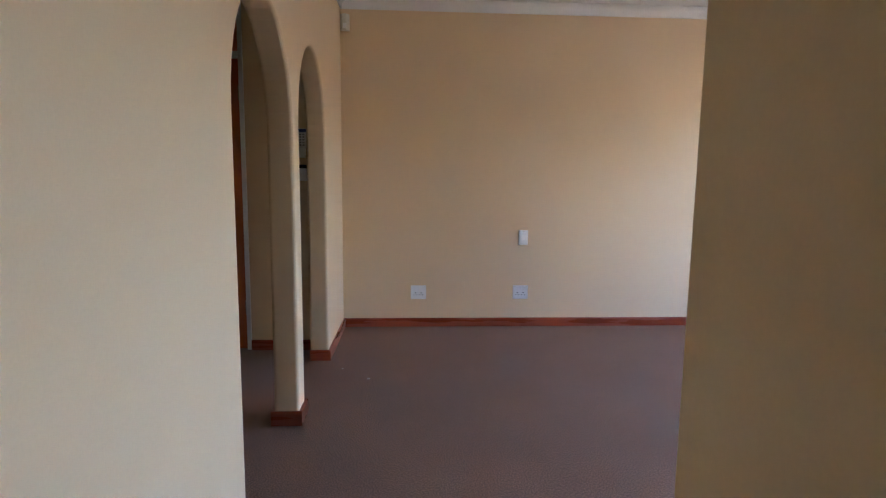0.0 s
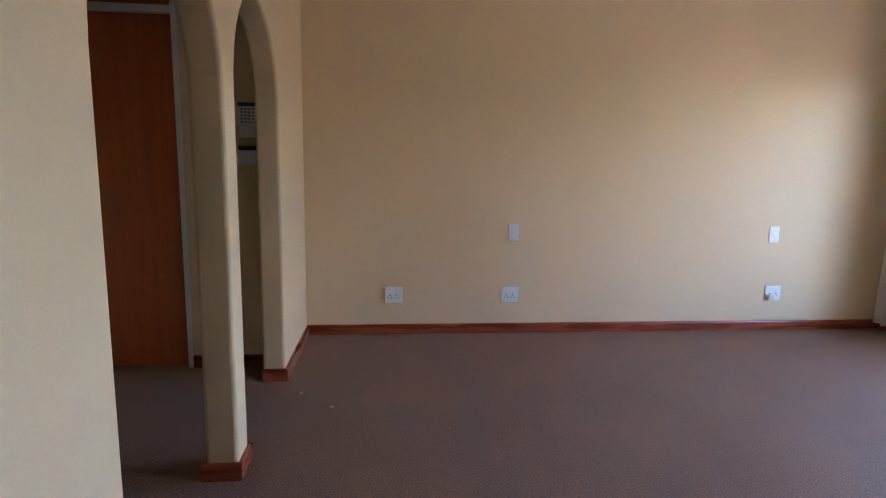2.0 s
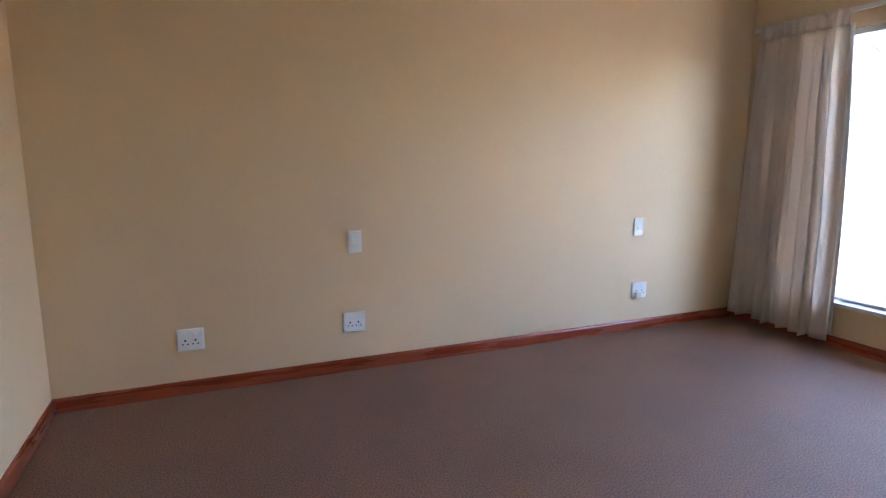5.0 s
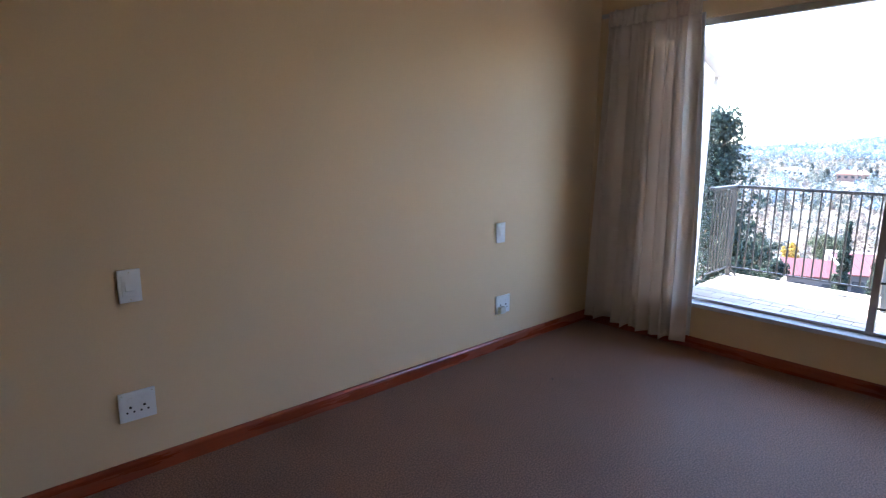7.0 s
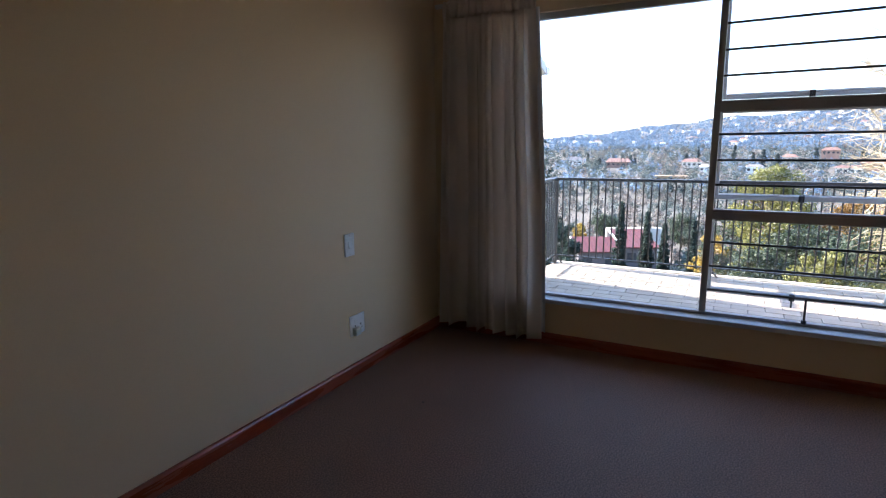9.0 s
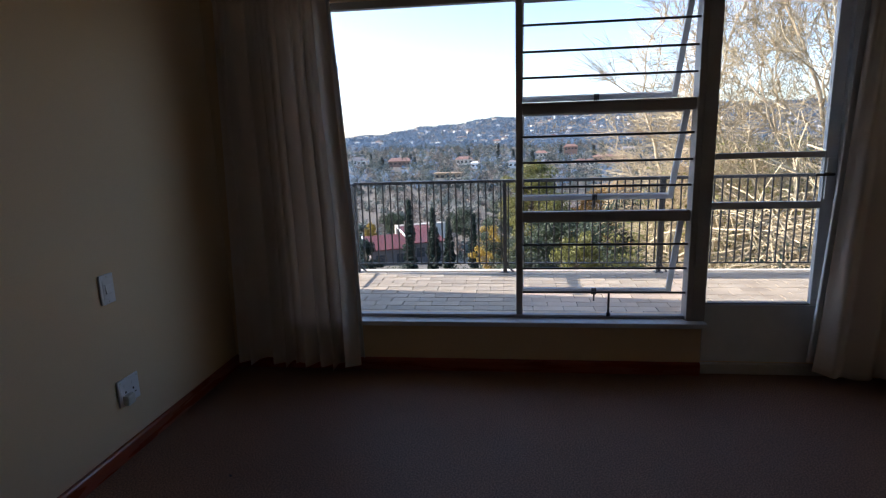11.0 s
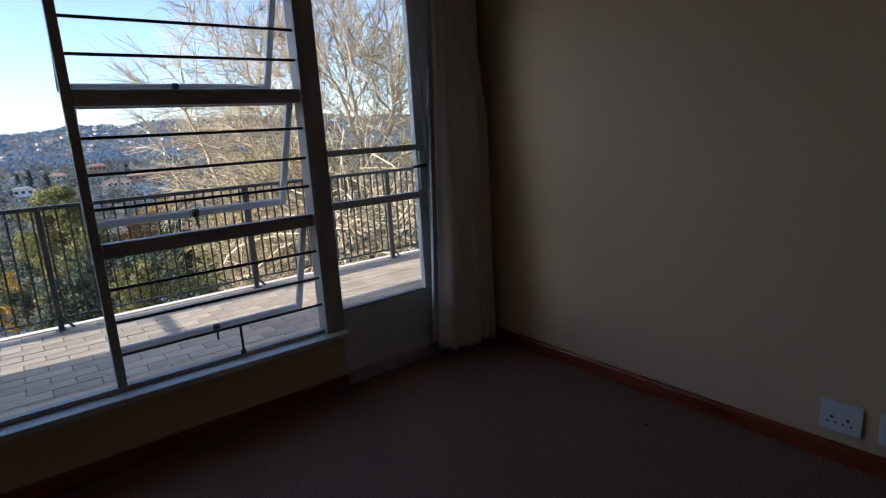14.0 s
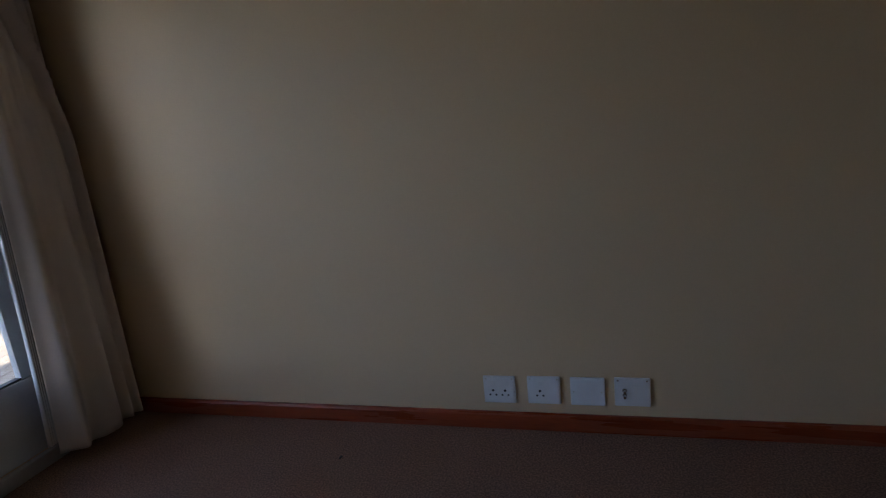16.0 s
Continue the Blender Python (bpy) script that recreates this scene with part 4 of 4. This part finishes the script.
# bare thorn trees: limbs that grow out to fill a crown, then fine twigs
def bare_tree(name, label, base, stems, centre, radii, count, twigs, seed, twig_mat, twig_len, leaves=None):
    rs = np.random.RandomState(seed)
    rt = random.Random(seed)
    base, centre, radii = np.array(base), np.array(centre), np.array(radii)
    ob = thing(name, label, "tree", pose(*base))
    d = rs.normal(size=(count, 3))
    d /= np.linalg.norm(d, axis=1, keepdims=True)
    aim = centre + d * rs.uniform(0.15, 1.0, (count, 1)) ** 0.45 * radii * (1 + 0.12 * np.sin(5 * d[:, :1] + 3 * d[:, 2:]))
    step = 0.26
    nodes, up = [], []
    for dx, dy, fork in stems:
        # each stem leans outward from the foot to where its limbs begin
        p, prev = np.array([base[0] + dx * 0.3, base[1] + dy * 0.3, base[2]]), -1
        end = np.array([base[0] + dx, base[1] + dy, fork])
        n = max(int(np.linalg.norm(end - p) / step), 2)
        bend = rs.normal(size=3) * (0.12, 0.12, 0)
        for k in range(n + 1):
            t = k / n
            nodes.append(p + (end - p) * t + bend * math.sin(math.pi * t) + rs.normal(size=3) * 0.015)
            up.append(prev)
            prev = len(nodes) - 1
    pts = np.array(nodes)
    near = np.full(count, 1e9)
    who = np.zeros(count, int)
    alive = np.ones(count, bool)
    fresh = np.arange(len(pts))
    for _ in range(90):
        dist = np.linalg.norm(aim[:, None] - pts[fresh][None], axis=2)
        k = dist.argmin(1)
        m = dist[np.arange(count), k]
        better = m < near
        near[better], who[better] = m[better], fresh[k[better]]
        alive &= near > 0.29
        act = alive & (near < 2.6)
        if not act.any():
            break
        new_p, new_up = [], []
        for i in np.unique(who[act]):
            v = aim[act & (who == i)] - pts[i]
            v = (v / np.linalg.norm(v, axis=1, keepdims=True)).mean(0)
            if up[i] >= 0:
                h = pts[i] - pts[up[i]]
                v = v + 0.55 * h / max(np.linalg.norm(h), 1e-6)
            v = v + rs.normal(size=3) * 0.20
            new_p.append(pts[i] + step * v / max(np.linalg.norm(v), 1e-6))
            new_up.append(i)
        fresh = np.arange(len(pts), len(pts) + len(new_p))
        pts = np.concatenate([pts, new_p])
        up += new_up
        if len(pts) > 8500:
            break
    n = len(pts)
    kids = [[] for _ in range(n)]
    for i, u in enumerate(up):
        if u >= 0:
            kids[u].append(i)
    rad = np.zeros(n)
    for i in range(n - 1, -1, -1):
        rad[i] = (0.0062 ** 2.35 + sum(rad[k] ** 2.35 for k in kids[i])) ** (1 / 2.35) if kids[i] else 0.0062
    rad *= min(1.0, 0.11 / rad.max())
    rad = np.maximum(rad, 0.0058)
    bmt, bmw = bmesh.new(), bmesh.new()
    loc = pts - base
    todo = [i for i in range(n) if up[i] < 0]
    while todo:
        i = todo.pop()
        chain = [up[i], i] if up[i] >= 0 else [i]
        while kids[i]:
            ks = sorted(kids[i], key=lambda k: -rad[k])
            todo += ks[1:]
            i = ks[0]
            chain.append(i)
        if len(chain) < 2:
            continue
        rr = [rad[k] for k in chain]
        if up[chain[1]] >= 0 and len(rr) > 1:
            rr[0] = min(rr[0], rr[1] * 1.15)
        thick = max(rr) > 0.018
        tube(bmt if thick else bmw, [tuple(loc[k]) for k in chain], rr, 7 if thick else 4, cap=False)
    thin = [i for i in range(n) if rad[i] < 0.014 and up[i] >= 0]
    ends = []
    for _ in range(twigs):
        i = rt.choice(thin)
        h = Vector(pts[i] - pts[up[i]]).normalized()
        o = Vector(pts[i] - centre).normalized()
        dv = (h * 0.6 + o * 0.45 + Vector((rt.gauss(0, 0.55), rt.gauss(0, 0.55), rt.gauss(0, 0.45)))).normalized()
        p, ln, line = Vector(loc[i]), twig_len * rt.uniform(0.35, 1.2), []
        for k in range(4):
            line.append(p.copy())
            dv = (dv + Vector((rt.gauss(0, 0.12), rt.gauss(0, 0.12), rt.gauss(0.02, 0.12)))).normalized()
            p = p + dv * ln / 3
        tube(bmw, line, [0.0056, 0.0050, 0.0044, 0.0034], 3, cap=False)
        ends.append(tuple(line[-1]))
    part("trunk", bmt, BARK, ob, smooth=True)
    part("twig_spray", bmw, twig_mat, ob, "fine pale twigs")
    if leaves:
        o = new("crown", leaf_mesh("crown", leaves, ends[::3], 5, 0.16, 0.030, seed))
        o.parent = ob
    return ob


gz = ground_z(14.8, -8.3) - 0.2
bare_tree("bare_tree", "tall leafless pale-barked tree with fine tangled twigs", (14.8, -8.3, gz), ((0.3, 0.9, -0.9), (-0.5, -0.1, -0.4), (0.5, -1.0, -0.6), (0.0, 0.4, -1.6), (-0.2, -1.9, -0.8), (0.3, 2.0, -1.4)),
          (14.8, -8.3, 1.2), (2.6, 4.2, 4.0), 3600, 14500, 5, TWIG, 1.0)
gz = ground_z(13.2, -6.2) - 0.2
bare_tree("bare_shrub", "spreading yellowish thorn shrub with arching half-bare twigs", (13.2, -6.2, gz), ((0.1, 0.4, -2.0), (-0.1, -0.5, -1.8), (0.2, 0.9, -2.3)),
          (13.2, -6.2, -0.85), (1.5, 1.7, 1.7), 900, 4200, 12, TWIG, 0.65, LEAF_YG)

# tangled dry creeper under the railing
rt = random.Random(11)
tang = thing("dry_creeper", "heap of tangled dry creeper stems behind the railing", "creeper", pose(0, 0, 0))
bm = bmesh.new()
for k in range(1500):
    c = Vector((rt.uniform(8.6, 12.0), rt.uniform(-10.0, -5.2), 0))
    c.z = -2.7 + 3.3 * rt.random() ** 0.8 - 0.30 * abs(c.y + 7.6) ** 1.1 * 0.8
    d = Vector((rt.gauss(0, 1), rt.gauss(0, 1), rt.gauss(0.1, 0.6))).normalized()
    pts = []
    p = c
    ln = rt.uniform(0.7, 2.2)
    bend = Vector((rt.gauss(0, 0.3), rt.gauss(0, 0.3), rt.gauss(-0.15, 0.3)))
    for j in range(6):
        pts.append(p.copy())
        d = (d + bend * 0.5 + Vector((rt.gauss(0, .15), rt.gauss(0, .15), rt.gauss(0, .15)))).normalized()
        p = p + d * ln / 5
    tube(bm, pts, rt.uniform(0.006, 0.013), 3, cap=False)
part("stem_tangle", bm, TWIG, tang)
cents = [(rt.uniform(8.8, 12.5), rt.uniform(-10.0, -5.4), rt.uniform(-3.6, -0.5)) for _ in range(90)]
ob = new("undergrowth", leaf_mesh("undergrowth", LEAF_D, cents, 70, 0.6, 0.06, 77))
ob.parent = tang

def house_at(az, el):
    """The place on the far slope seen under these two angles."""
    r = 180.0
    while r < 1500:
        x, y = 1.8 + r * math.cos(radians(az)), -1.5 + r * math.sin(radians(az))
        if math.degrees(math.atan2(ground_z(x, y) - 1.3, r)) > el - 0.25:
            break
        r += 6
    return x, y, ground_z(x, y)


BRICKH = material("red_brown_house_brick", (0.27, 0.165, 0.125), 0.85, var=0.15, scale=0.4, fine=6, bump=0.1)
TANWALL = material("tan_house_plaster", (0.36, 0.25, 0.15), 0.85, var=0.12, scale=0.4, fine=6, bump=0.1)
VALLEY_HOUSES = (
        (4.5, -2.6, 11, 8, 5.2, 1.8, ORROOF, HWALL, 4, "cream two-storey house across the valley"), (3.4, -2.7, 5, 5, 3.0, 1.0, EXT, EXT, 2, "small white outbuilding beside a cream house"),
        (11.1, -2.4, 15, 8, 4.0, 2.2, ORROOF, BRICKH, 5, "long red-brown brick house across the valley"), (-6.2, -1.5, 11, 8, 5.5, 2.0, ORROOF, BRICKH, 4, "brown two-storey brick house among trees"),
        (-9.9, -2.6, 20, 8, 4.5, 1.0, ORROOF, BRICKH, 6, "long low brown brick building"), (-7.6, -2.8, 12, 7, 3.0, 1.3, ORROOF, HWALL, 4, "low cream house with faded tile roof"),
        (-11.6, -1.5, 12, 7, 3.2, 1.8, ROOFT, HWALL, 4, "pale house with grey roof"), (-16.5, -1.3, 10, 7, 3.2, 1.6, ROOFT, EXT, 3, "white house half hidden by trees"),
        (-0.7, -2.8, 8, 6, 3.0, 1.2, ROOFT, EXT, 3, "white house with grey roof"), (6.2, -3.6, 14, 3, 2.2, 0.4, TANWALL, TANWALL, 5, "long low tan outbuilding"),
        (15.2, -2.2, 9, 7, 4.0, 2.4, ROOFT, EXT, 3, "white gabled house among trees"), (-3.3, -1.9, 9, 7, 4.0, 1.8, ORROOF, HWALL, 3, "cream house half hidden by trees"))
HOUSE_SPOTS = [(*house_at(row[0], row[1])[:2], row[2] * 0.55) for row in VALLEY_HOUSES]

# woodland over the slopes and the far hill: loose clumps of small leaf faces
rs = np.random.RandomState(4)


def woodland(name, label, count, r0, r1, per, size, leaf, mats, bias=1.0, tall=0.06):
    """Scatter trees between two distances; mats: (material index, share)."""
    az = np.radians(rs.uniform(-46, 28, count))
    r = r0 + (r1 - r0) * rs.uniform(0, 1, count) ** bias
    x, y = 4 + r * np.cos(az), -2 + r * np.sin(az)
    # gardens stay open in front of the larger houses
    keep = np.ones(count, bool)
    for hx, hy, half in HOUSE_SPOTS:
        hr, ha = math.hypot(hx - 1.8, hy + 1.5), math.atan2(hy + 1.5, hx - 1.8)
        tr, ta = np.hypot(x - 1.8, y + 1.5), np.arctan2(y + 1.5, x - 1.8)
        keep &= ~((np.abs(ta - ha) * hr < half) & (tr < hr + 8) & (tr > hr - 45))
    x, y, count = x[keep], y[keep], int(keep.sum())
    z = np.array([ground_z(a, b) for a, b in zip(x, y)])
    sz = rs.uniform(0.55, 1.3, count) * size
    hgt = sz * rs.uniform(0.5, 1.0, count)
    sp = rs.uniform(0, 1, count) < tall
    sz[sp] *= 0.5
    hgt[sp] = size * rs.uniform(1.1, 2.0, sp.sum())
    kind = rs.choice([m for m, _ in mats], count, p=[p for _, p in mats])
    kind[sp] = [m for m in (2, 4) if m in dict(mats)][0]
    n = count * per
    rep = lambda a: np.repeat(a, per)
    h = rs.uniform(0, 1, n)
    prof = np.where(rep(sp), 1 - 0.9 * h, np.sqrt(np.maximum(1 - (2 * h - 0.9) ** 2, 0.05)))
    th = rs.uniform(0, 2 * np.pi, n)
    q = rs.uniform(0, 1, n) ** 0.6 * prof * rep(sz)
    p = np.stack([rep(x) + q * np.cos(th), rep(y) + q * np.sin(th), rep(z) + 2 * h * rep(hgt)], 1)
    # leaves lie roughly along the outside of their crown
    out = np.stack([q * np.cos(th), q * np.sin(th), (h - 0.35) * 2 * rep(hgt)], 1)
    out = out / np.maximum(np.linalg.norm(out, axis=1, keepdims=True), 1e-6) + rs.normal(size=(n, 3)) * 0.30
    a = np.cross(out, rs.normal(size=(n, 3)))
    a /= np.linalg.norm(a, axis=1, keepdims=True)
    b = np.cross(out, a)
    b /= np.linalg.norm(b, axis=1, keepdims=True)
    s = leaf * rs.uniform(0.6, 1.4, (n, 1))
    v = np.stack([p - a * s, p + b * s * 0.75, p + a * s, p - b * s * 0.75], 1).reshape(-1, 3)
    me = bpy.data.meshes.new(name)
    me.vertices.add(4 * n)
    me.vertices.foreach_set("co", v.ravel())
    me.loops.add(4 * n)
    me.loops.foreach_set("vertex_index", np.arange(4 * n, dtype=np.int32))
    me.polygons.add(n)
    me.polygons.foreach_set("loop_start", np.arange(0, 4 * n, 4, dtype=np.int32))
    for m in WOODS:
        me.materials.append(m)
    me.polygons.foreach_set("material_index", np.repeat(kind, per).astype(np.int32))
    me.update(calc_edges=True)
    tagged(new(name, me), label, "woodland", kind="stuff")


woodland("slope_bush", "brown and grey-green winter bush on the valley slope", 1700, 62, 230, 80, 1.6, 0.24, ((0, 0.45), (1, 0.50), (2, 0.05)), 0.8, 0.01)
# materials 3 and 4 bring the painted blue haze to the farther trees
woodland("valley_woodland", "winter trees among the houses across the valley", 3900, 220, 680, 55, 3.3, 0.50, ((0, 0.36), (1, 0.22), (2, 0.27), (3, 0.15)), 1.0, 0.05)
woodland("far_woodland", "woods over the far hillside, distance haze painted in as blue", 21000, 620, 1760, 20, 3.0, 1.0, ((3, 0.50), (4, 0.43), (1, 0.07)), 0.8, 0.015)
leafc = []
for k in range(420):
    az, r = rs.uniform(-60, 35), rs.uniform(14, 70)
    if -17 < az < 15 and r < 45 and rs.uniform() < 0.5:
        continue
    x, y = 4 + r * math.cos(radians(az)), -2 + r * math.sin(radians(az))
    leafc.append((x, y, ground_z(x, y) + 0.4))
tagged(new("slope_scrub", leaf_mesh("slope_scrub", LEAF_G, leafc, 70, 1.1, 0.11, 9, 0.6)), "low scrub on the slope below the house", "scrub", kind="stuff")


# ---- houses ----
def house(m, w, d, h, rise, roof_mat, label, wall_mat=HWALL, windows=0, group=""):
    ob = thing("house", label, "house", m, group)
    bm = bmesh.new()
    box(bm, -w / 2, w / 2, -d / 2, d / 2, -4, h)
    part("wall", bm, wall_mat, ob)
    bm = bmesh.new()
    e = 0.6
    v = [bm.verts.new(p) for p in ((-w / 2 - e, -d / 2 - e, h), (w / 2 + e, -d / 2 - e, h), (w / 2 + e, d / 2 + e, h), (-w / 2 - e, d / 2 + e, h),
                                   (-w / 2 + d * 0.25, 0, h + rise), (w / 2 - d * 0.25, 0, h + rise))]
    for f in ((0, 1, 5, 4), (1, 2, 5), (2, 3, 4, 5), (3, 0, 4), (3, 2, 1, 0)):
        bm.faces.new([v[k] for k in f])
    part("roof", bm, roof_mat, ob)
    for k in range(windows):
        bm = bmesh.new()
        x = -w / 2 + w * (k + 0.5) / windows
        box(bm, x - 0.7, x + 0.7, -d / 2 - 0.05, -d / 2 + 0.05, h - 2.2, h - 0.9)
        part("window", bm, PANE_D, ob)
    return ob


# red-roofed house below the balcony; local x to the north, y towards the balcony
RH = at(10.0, 66)
red = thing("house", "low house with red sheet roofs and a pale parapet", "house", pose(RH[0], RH[1], 0, 0, 0, 114))


def shed_roof(x0, x1, yf, zf, yb, zb):
    """A lean-to roof from the front eave up to the back, on dark walls, with a pale edge board."""
    bm = bmesh.new()
    prism(bm, [(yf, zf), (yb, zb), (yb, zb - 0.12), (yf, zf - 0.12)], "x", x0, x1)
    rf = part("roof", bm, REDROOF, red, "red painted roof sheeting")
    n = int((x1 - x0) / 0.6)
    for k in range(n + 1):
        x = x0 + (x1 - x0) * k / n
        bm = bmesh.new()
        prism(bm, [(yf, zf + 0.04), (yb, zb + 0.04), (yb, zb), (yf, zf)], "x", x - 0.03, x + 0.03)
        part("seam", bm, REDROOF, rf)
    bm = bmesh.new()
    prism(bm, [(yf + 0.03, zf - 0.2), (yf + 0.03, zf), (yf, zf + 0.02), (yb, zb + 0.06), (yb, zb - 0.2)], "x", x1, x1 + 0.08)
    part("edge_board", bm, EXT, red, "cream edge board")
    bm = bmesh.new()
    prism(bm, [(yf - 0.35, zf - 0.14), (yb + 0.1, zb - 0.16), (yb + 0.1, -16.5), (yf - 0.35, -16.5)], "x", x0 + 0.2, x1 - 0.2)
    part("wall", bm, SHEDWALL, red)
    for k in range(2):
        x = x0 + (x1 - x0) * (k + 0.5) / 2
        bm = bmesh.new()
        box(bm, x - 0.5, x + 0.5, yf - 0.38, yf - 0.33, zf - 1.8, zf - 0.7)
        part("window", bm, PANE_D, red)


shed_roof(1.0, 5.9, 3.0, -10.86, -2.2, -10.02)
shed_roof(-3.4, 0.6, 2.0, -10.55, -6.0, -9.72)
bm = bmesh.new()
box(bm, -6.0, 0.8, -6.9, -6.1, -16.0, -9.62, bevel=0.05)
part("parapet", bm, HWALL, red, "pale parapet wall")
g = "houses across the valley"
for az, el, w, d, h, rise, rm, wm, n, lb in VALLEY_HOUSES:
    x, y, z = house_at(az, el)
    house(pose(x, y, z, 0, 0, 90 + az + 180), w, d, h, rise, rm, lb, wm, n, g)
rs2 = random.Random(3)
# tall dark conifers among those houses
for k, (az, el, top) in enumerate(((4.0, -2.4, -0.95), (5.0, -2.4, -1.3), (10.0, -2.4, -1.45), (9.6, -2.5, -1.7), (-1.3, -2.3, -0.9), (-0.5, -2.3, -1.2), (1.0, -2.2, -0.4), (-2.4, -2.4, -1.3), (14.0, -2.2, -1.2), (-5.2, -2.0, -0.8), (-8.4, -2.2, -1.0), (12.9, -2.5, -1.6))):
    x, y, z = house_at(az, el)
    r = math.hypot(x - 1.8, y + 1.5)
    tree("conifer", (x, y, z - 0.3), 1.3 + r * math.tan(radians(top)) - z, 2.0 + 0.8 * rs2.random(), WOODS[2], 90 + k, "tall dark conifer among the valley houses", 0.05, 50, 40, 0.55, "spire" if k % 3 else "cone")
kinds = [(9, 7, 2.8, 1.7, ORROOF, HWALL, "small tile-roofed house on the far hillside"), (10, 6, 3.2, 1.2, ROOFT, HWALL, "pale far-off house with grey roof"), (6, 5, 2.8, 1.0, ROOFT, EXT, "small white house on the far hillside")]
protos = []
for k, (w, d, h, rise, rm, wm, lb) in enumerate(kinds):
    x, y = 900 + 60 * k, -90 + 60 * k
    protos.append(house(pose(x, y, ground_z(x, y), 0, 0, 80 + 12 * k), w, d, h, rise, rm, lb, wm, 3, "houses on the far hill"))
for k in range(190):
    az, r = rs2.uniform(-34, 27), 720 + 860 * rs2.random() ** 0.7
    x, y = 4 + r * math.cos(radians(az)), -2 + r * math.sin(radians(az))
    copy_thing(protos[rs2.choice((0, 1, 2, 2))], pose(x, y, ground_z(x, y) + rs2.uniform(0.2, 2.2), 0, 0, rs2.uniform(50, 130)))

# ---- balcony tiles, laid in running bond ----
TL, TW, J = 0.2450, 0.1205, 0.006


def tile_mesh(name, length, mat):
    bm = bmesh.new()
    box(bm, -(TW - J) / 2, (TW - J) / 2, -(length - J) / 2, (length - J) / 2, -0.010, 0.0)
    top = [e for e in bm.edges if all(v.co.z > -0.001 for v in e.verts)]
    bmesh.ops.bevel(bm, geom=top, offset=0.0012, segments=1, affect="EDGES")
    return mesh_of(name, bm, mat)


ME_TILE, ME_HALF = tile_mesh("tile", TL, TILE), tile_mesh("half_tile", TL / 2, TILE)
rt = random.Random(2)
rest_v, rest_f = [], []
tv = [v.co.copy() for v in ME_TILE.vertices]
tf = [list(p.vertices) for p in ME_TILE.polygons]
x, row = OUT_X + 0.025 + TW / 2, 0
while x < 7.20:
    y = -0.01 - TL / 2 + (0.012 if row % 2 == 0 else 0.012 + TL / 2 - TL)
    if row % 2:
        ob = shared("tile", ME_HALF, balcony, (x, -0.01 - TL / 4, BAL_Z))
    while y > -9.4:
        z = BAL_Z + rt.uniform(-0.0012, 0.0012)
        if y > -3.6:
            shared("tile", ME_TILE, balcony, (x, y, z))
        else:
            n0 = len(rest_v)
            rest_v += [(v.x + x, v.y + y, v.z + z) for v in tv]
            rest_f += [[i + n0 for i in f] for f in tf]
        y -= TL
    x += TW
    row += 1
TILE2 = material("buff_balcony_tile_far", (0.375, 0.295, 0.205), 0.6, color2=(0.505, 0.415, 0.305), scale=2.5, fine=60, bump=0.15, island=0.13)
me = bpy.data.meshes.new("tiles")
me.from_pydata(rest_v, [], rest_f)
me.materials.append(TILE2)
ob = new("tiles", me)
ob.parent = balcony
ob["kind"] = "stuff"
